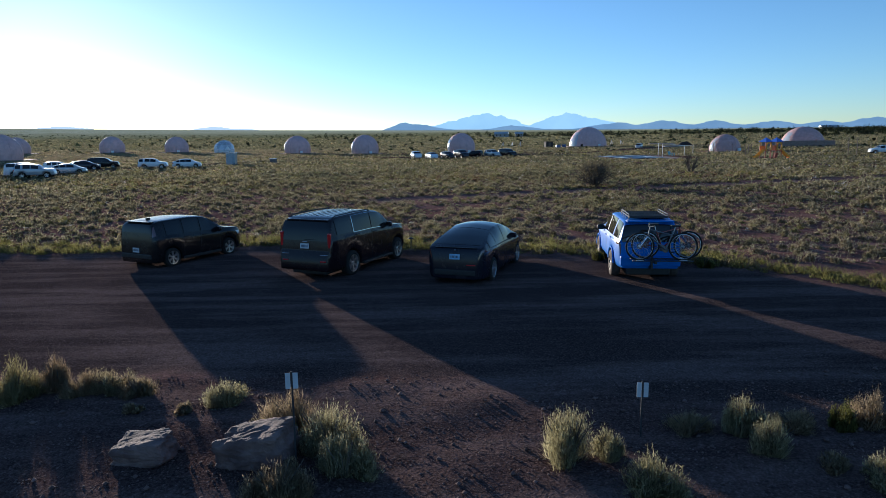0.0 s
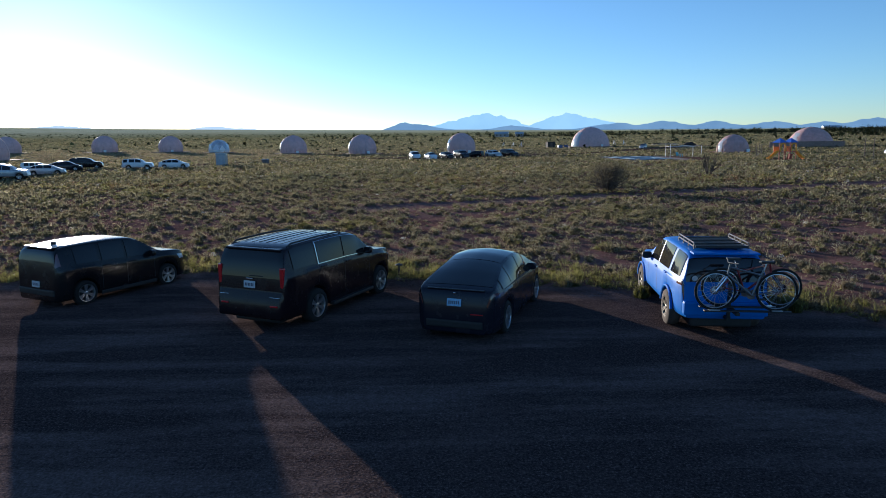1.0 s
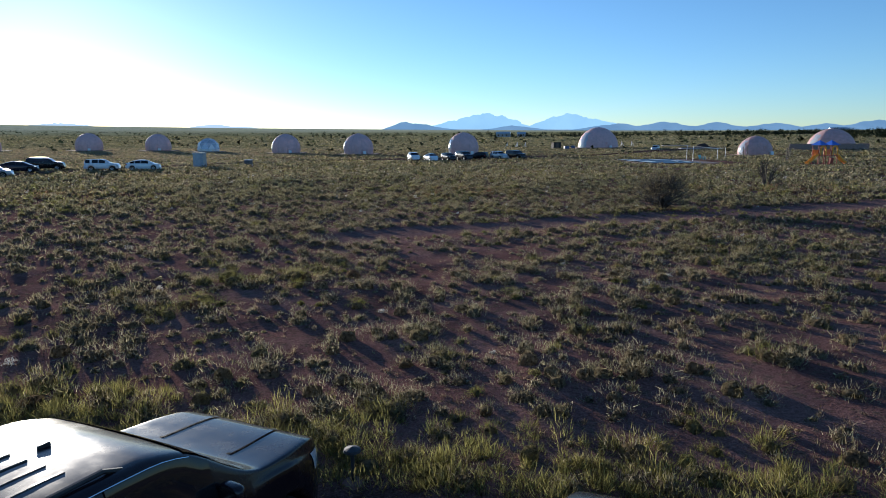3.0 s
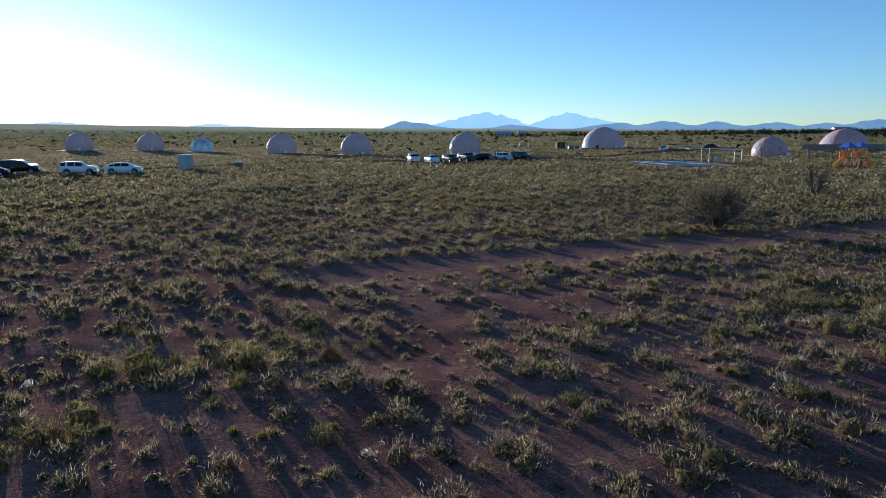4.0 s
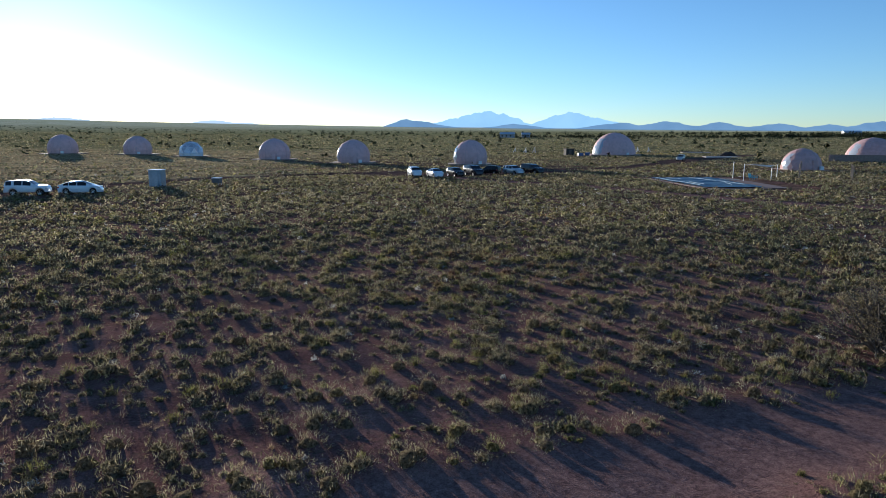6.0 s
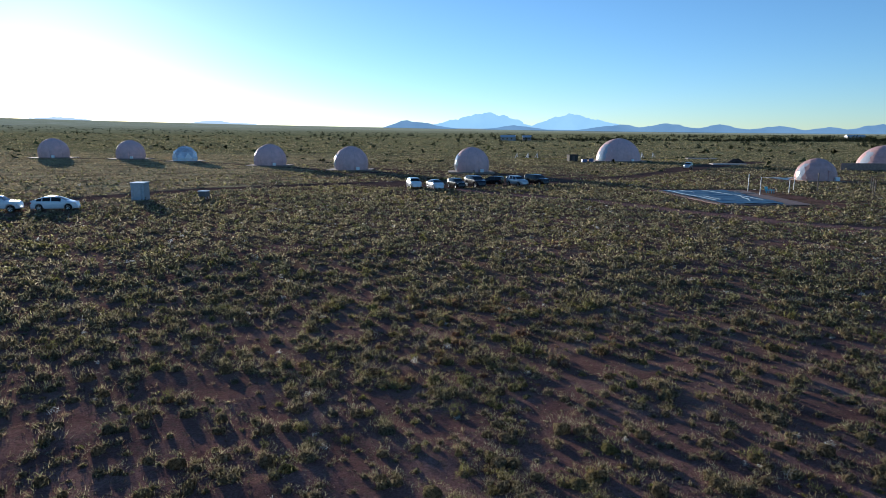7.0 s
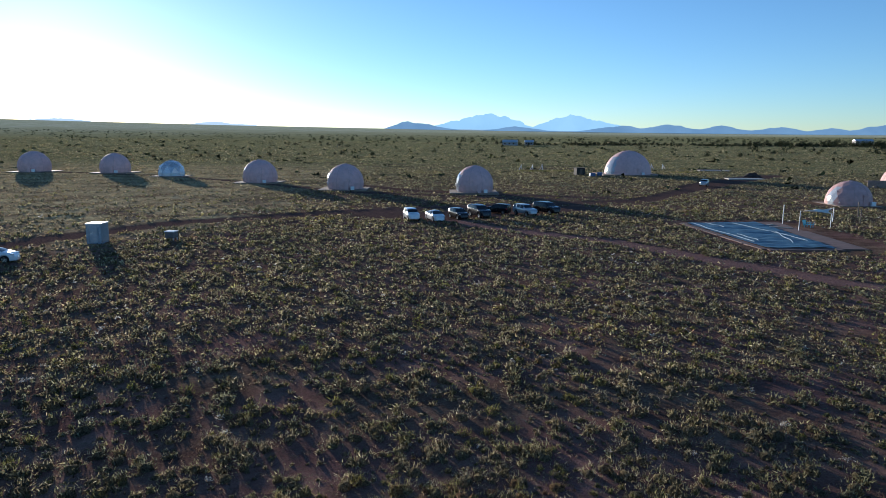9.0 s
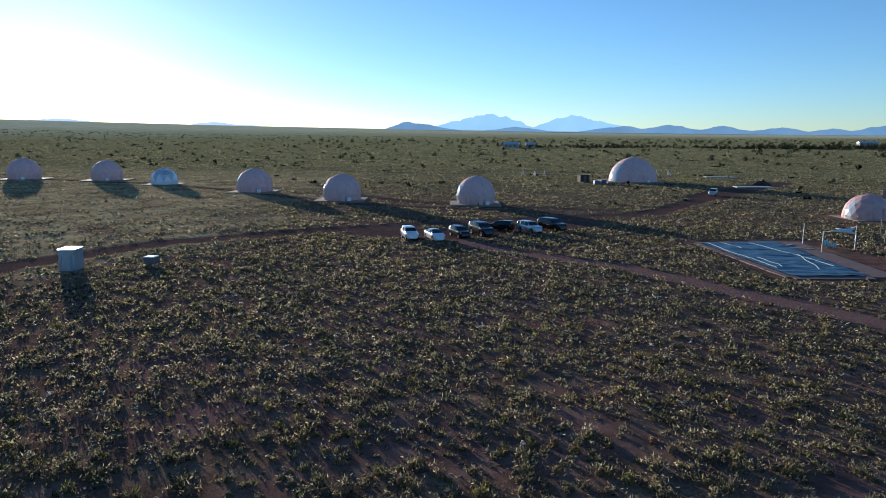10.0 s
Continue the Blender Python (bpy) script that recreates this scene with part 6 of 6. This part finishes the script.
RABBIT = "pale green rabbitbrush with many upright stems"
DRYB = "dry tan upright bush on gravel"
for x, y, r, h, mat, tint, label in (
    (-6.75, 11.9, 0.42, 0.62, RABBITBRUSH, 0.3, "yellow-green bush beside the lot"), (-6.3, 12.2, 0.32, 0.6, GRASS, 0.2, DRYB), (-5.7, 12.0, 0.36, 0.42, GRASS, 0.5, DRYB),
    (-5.25, 12.0, 0.36, 0.44, GRASS, 0.7, DRYB), (-4.75, 11.9, 0.3, 0.38, GRASS, 0.45, DRYB), (-3.25, 11.55, 0.36, 0.42, RABBITBRUSH, 0.9, RABBIT),
    (-3.75, 11.2, 0.16, 0.18, GRASS, 0.5, DRYB), (-4.6, 11.25, 0.16, 0.16, GRASS, 0.4, DRYB), (-1.95, 10.6, 0.46, 0.62, GRASS, 0.4, DRYB),
    (-1.35, 10.0, 0.5, 0.72, RABBITBRUSH, 0.95, RABBIT), (-1.05, 9.35, 0.42, 0.62, RABBITBRUSH, 0.95, RABBIT), (-1.75, 8.85, 0.42, 0.45, GRASS, 0.45, DRYB),
    (1.75, 9.6, 0.42, 0.72, RABBITBRUSH, 0.8, RABBIT), (2.3, 9.7, 0.25, 0.42, RABBITBRUSH, 0.8, RABBIT), (2.55, 8.8, 0.4, 0.5, RABBITBRUSH, 0.7, RABBIT),
    (3.6, 10.4, 0.4, 0.3, GRASS, 0.6, DRYB), (4.3, 10.3, 0.3, 0.6, RABBITBRUSH, 0.85, RABBIT), (4.4, 9.7, 0.3, 0.5, RABBITBRUSH, 0.9, RABBIT), (5.1, 10.45, 0.36, 0.28, GRASS, 0.5, DRYB),
    (5.75, 10.4, 0.22, 0.42, GREEN, 0.5, "small green weed on gravel"), (6.2, 10.5, 0.32, 0.5, GRASS, 0.35, DRYB), (5.3, 8.95, 0.3, 0.36, RABBITBRUSH, 0.9, RABBIT), (4.9, 9.3, 0.22, 0.25, GRASS, 0.5, DRYB),
    (5.42, 23.35, 0.2, 0.42, GREEN, 0.7, "green weed by the blue car's front wheel"), (8.4, 21.9, 0.3, 0.5, GREEN, 0.7, "green weed at the lot's edge")):
    shrub(x, y, r, h, mat, tint, label)


def twiggy(name, label, x, y, r, h, limbs, mat, leaves, seed, category, ball=False, stout=1.0):
    """A bare-branched bush: forked limbs with sparse leaves at the ends."""
    q = random.Random(seed)
    o = thing(name, label, category, pose(x, y, ground_z(x, y) - 0.05))
    tips = []
    for k in range(limbs):
        bm = bmesh.new()
        a = k * 2.4 + q.uniform(-0.4, 0.4)
        f = q.uniform(0.35, 1.0)
        p0, p1 = Vector((0.08 * math.cos(a), 0.08 * math.sin(a), 0)), Vector((r * f * 0.4 * math.cos(a), r * f * 0.4 * math.sin(a), h * 0.4))
        top = math.sqrt(max(0, 1 - f * f)) * q.uniform(0.85, 1.05) + 0.12 if ball else q.uniform(0.7, 1.0)
        p1.z *= 0.4 + 0.6 * top if ball else 1
        p2 = Vector((r * f * math.cos(a + 0.2), r * f * math.sin(a + 0.2), h * top))
        add_tube(bm, [p0, p1, p2], 0.04, 5, radii=(0.05 * stout, 0.032 * stout, 0.012 * stout))
        for j in range(5):
            s = p1.lerp(p2, q.uniform(0.0, 0.8))
            e = s + Vector((q.gauss(0, 0.22) * r, q.gauss(0, 0.22) * r, q.uniform(0.08, 0.32) * h))
            add_tube(bm, [s, e], 0.012, 4, radii=(0.016 * stout, 0.005 * stout))
            tips.append(e)
        tips.append(p2)
        part("limb", bm, TWIG, o)
    t = np.array([tuple(p) for p in tips])
    me = leaf_mesh("foliage", t[:, 0], t[:, 1], t[:, 2] - 0.15, np.full(len(t), 0.28 * r), np.full(len(t), 0.22 * h), np.full(len(t), leaves), np.full(len(t), 0.09), np.full(len(t), 0.3), mat)
    part("foliage", me, None, o)
    return o


THATCH = leafy("greasewood_twigs", [(0.0, (0.2, 0.17, 0.11)), (1.0, (0.36, 0.3, 0.19))], 0.4)
twiggy("greasewood_bush", "tall dark twiggy bush beside the red track", 13.2, 56.8, 1.75, 2.1, 66, THATCH, 13, 4, "bush", True)
twiggy("cholla_cactus", "dark branching cholla cactus standing over the scrub", 27.8, 73.5, 1.15, 2.4, 13, PINE, 10, 9, "cactus", True, 1.7)

# juniper wood beyond the domes: thicker and nearer to one side, ragged, with strays before it
n = 1300
jx = 50 + 420 * rng.rand(n)
jy = np.interp(jx, [50, 200, 350, 470], [660, 645, 600, 560]) + rng.exponential(30, n) - 8
thin = 0.42 + 0.45 * waves(jx, jy, 110, 71) + 0.3 * waves(jx, jy, 30, 72) + np.interp(jx, [60, 300, 500], [0.0, 0.1, 0.4])
keep = rng.rand(n) < thin
jy3 = rng.uniform(385, 550, 620)
jx3 = jy3 * (0.6 + 0.5 * rng.rand(620) ** 0.8) + rng.normal(0, 8, 620)
jx2, jy2 = rng.uniform(-150, 480, 230), rng.uniform(360, 950, 230)
jx, jy = np.concatenate([jx[keep], jx2, jx3]), np.concatenate([jy[keep], jy2, jy3])
jr = (1.4 + 2.3 * rng.rand(len(jx)) ** 1.8) * np.where((jx < 0.42 * jy) & (jy < 760), 0.65, 1.0)
jh = jr * rng.uniform(1.0, 1.9, len(jx))
me = leaf_mesh("juniper_wood", jx, jy, height(jx, jy) - 0.3, jr, jh, np.full(len(jx), 110), 0.22 + 0.2 * jr, rng.rand(len(jx)), PINE, slim=0.7)
tagged(new("juniper_wood", me), "dark juniper wood beyond the domes", "trees", kind="stuff")

# gravel and small stones at the near edge of the lot
n = 9000
sx, sy = rng.uniform(-9, 9, n), rng.uniform(5.5, 12.8, n)
sz = height(sx, sy)
sr = rng.uniform(0.006, 0.022, n) * (1 + (rng.rand(n) < 0.06) * 1.4)
octa = np.array([(1, 0, 0), (0, 1, 0), (-1, 0, 0), (0, -1, 0), (0, 0, 0.8), (0, 0, -0.6)])
tri = np.array([(0, 1, 4), (1, 2, 4), (2, 3, 4), (3, 0, 4), (1, 0, 5), (2, 1, 5), (3, 2, 5), (0, 3, 5)])
ja = rng.uniform(0.6, 1.3, (n, 6, 3))
co = octa[None] * ja * sr[:, None, None] + np.stack([sx, sy, sz + sr * 0.3], -1)[:, None]
me = bpy.data.meshes.new("gravel")
fill_mesh(me, co.reshape(-1, 3), (tri[None] + 6 * np.arange(n)[:, None, None]).reshape(-1, 3))
me.materials.append(ROCK)
tagged(new("gravel", me), "loose reddish gravel along the lot's edge", "gravel", kind="stuff")
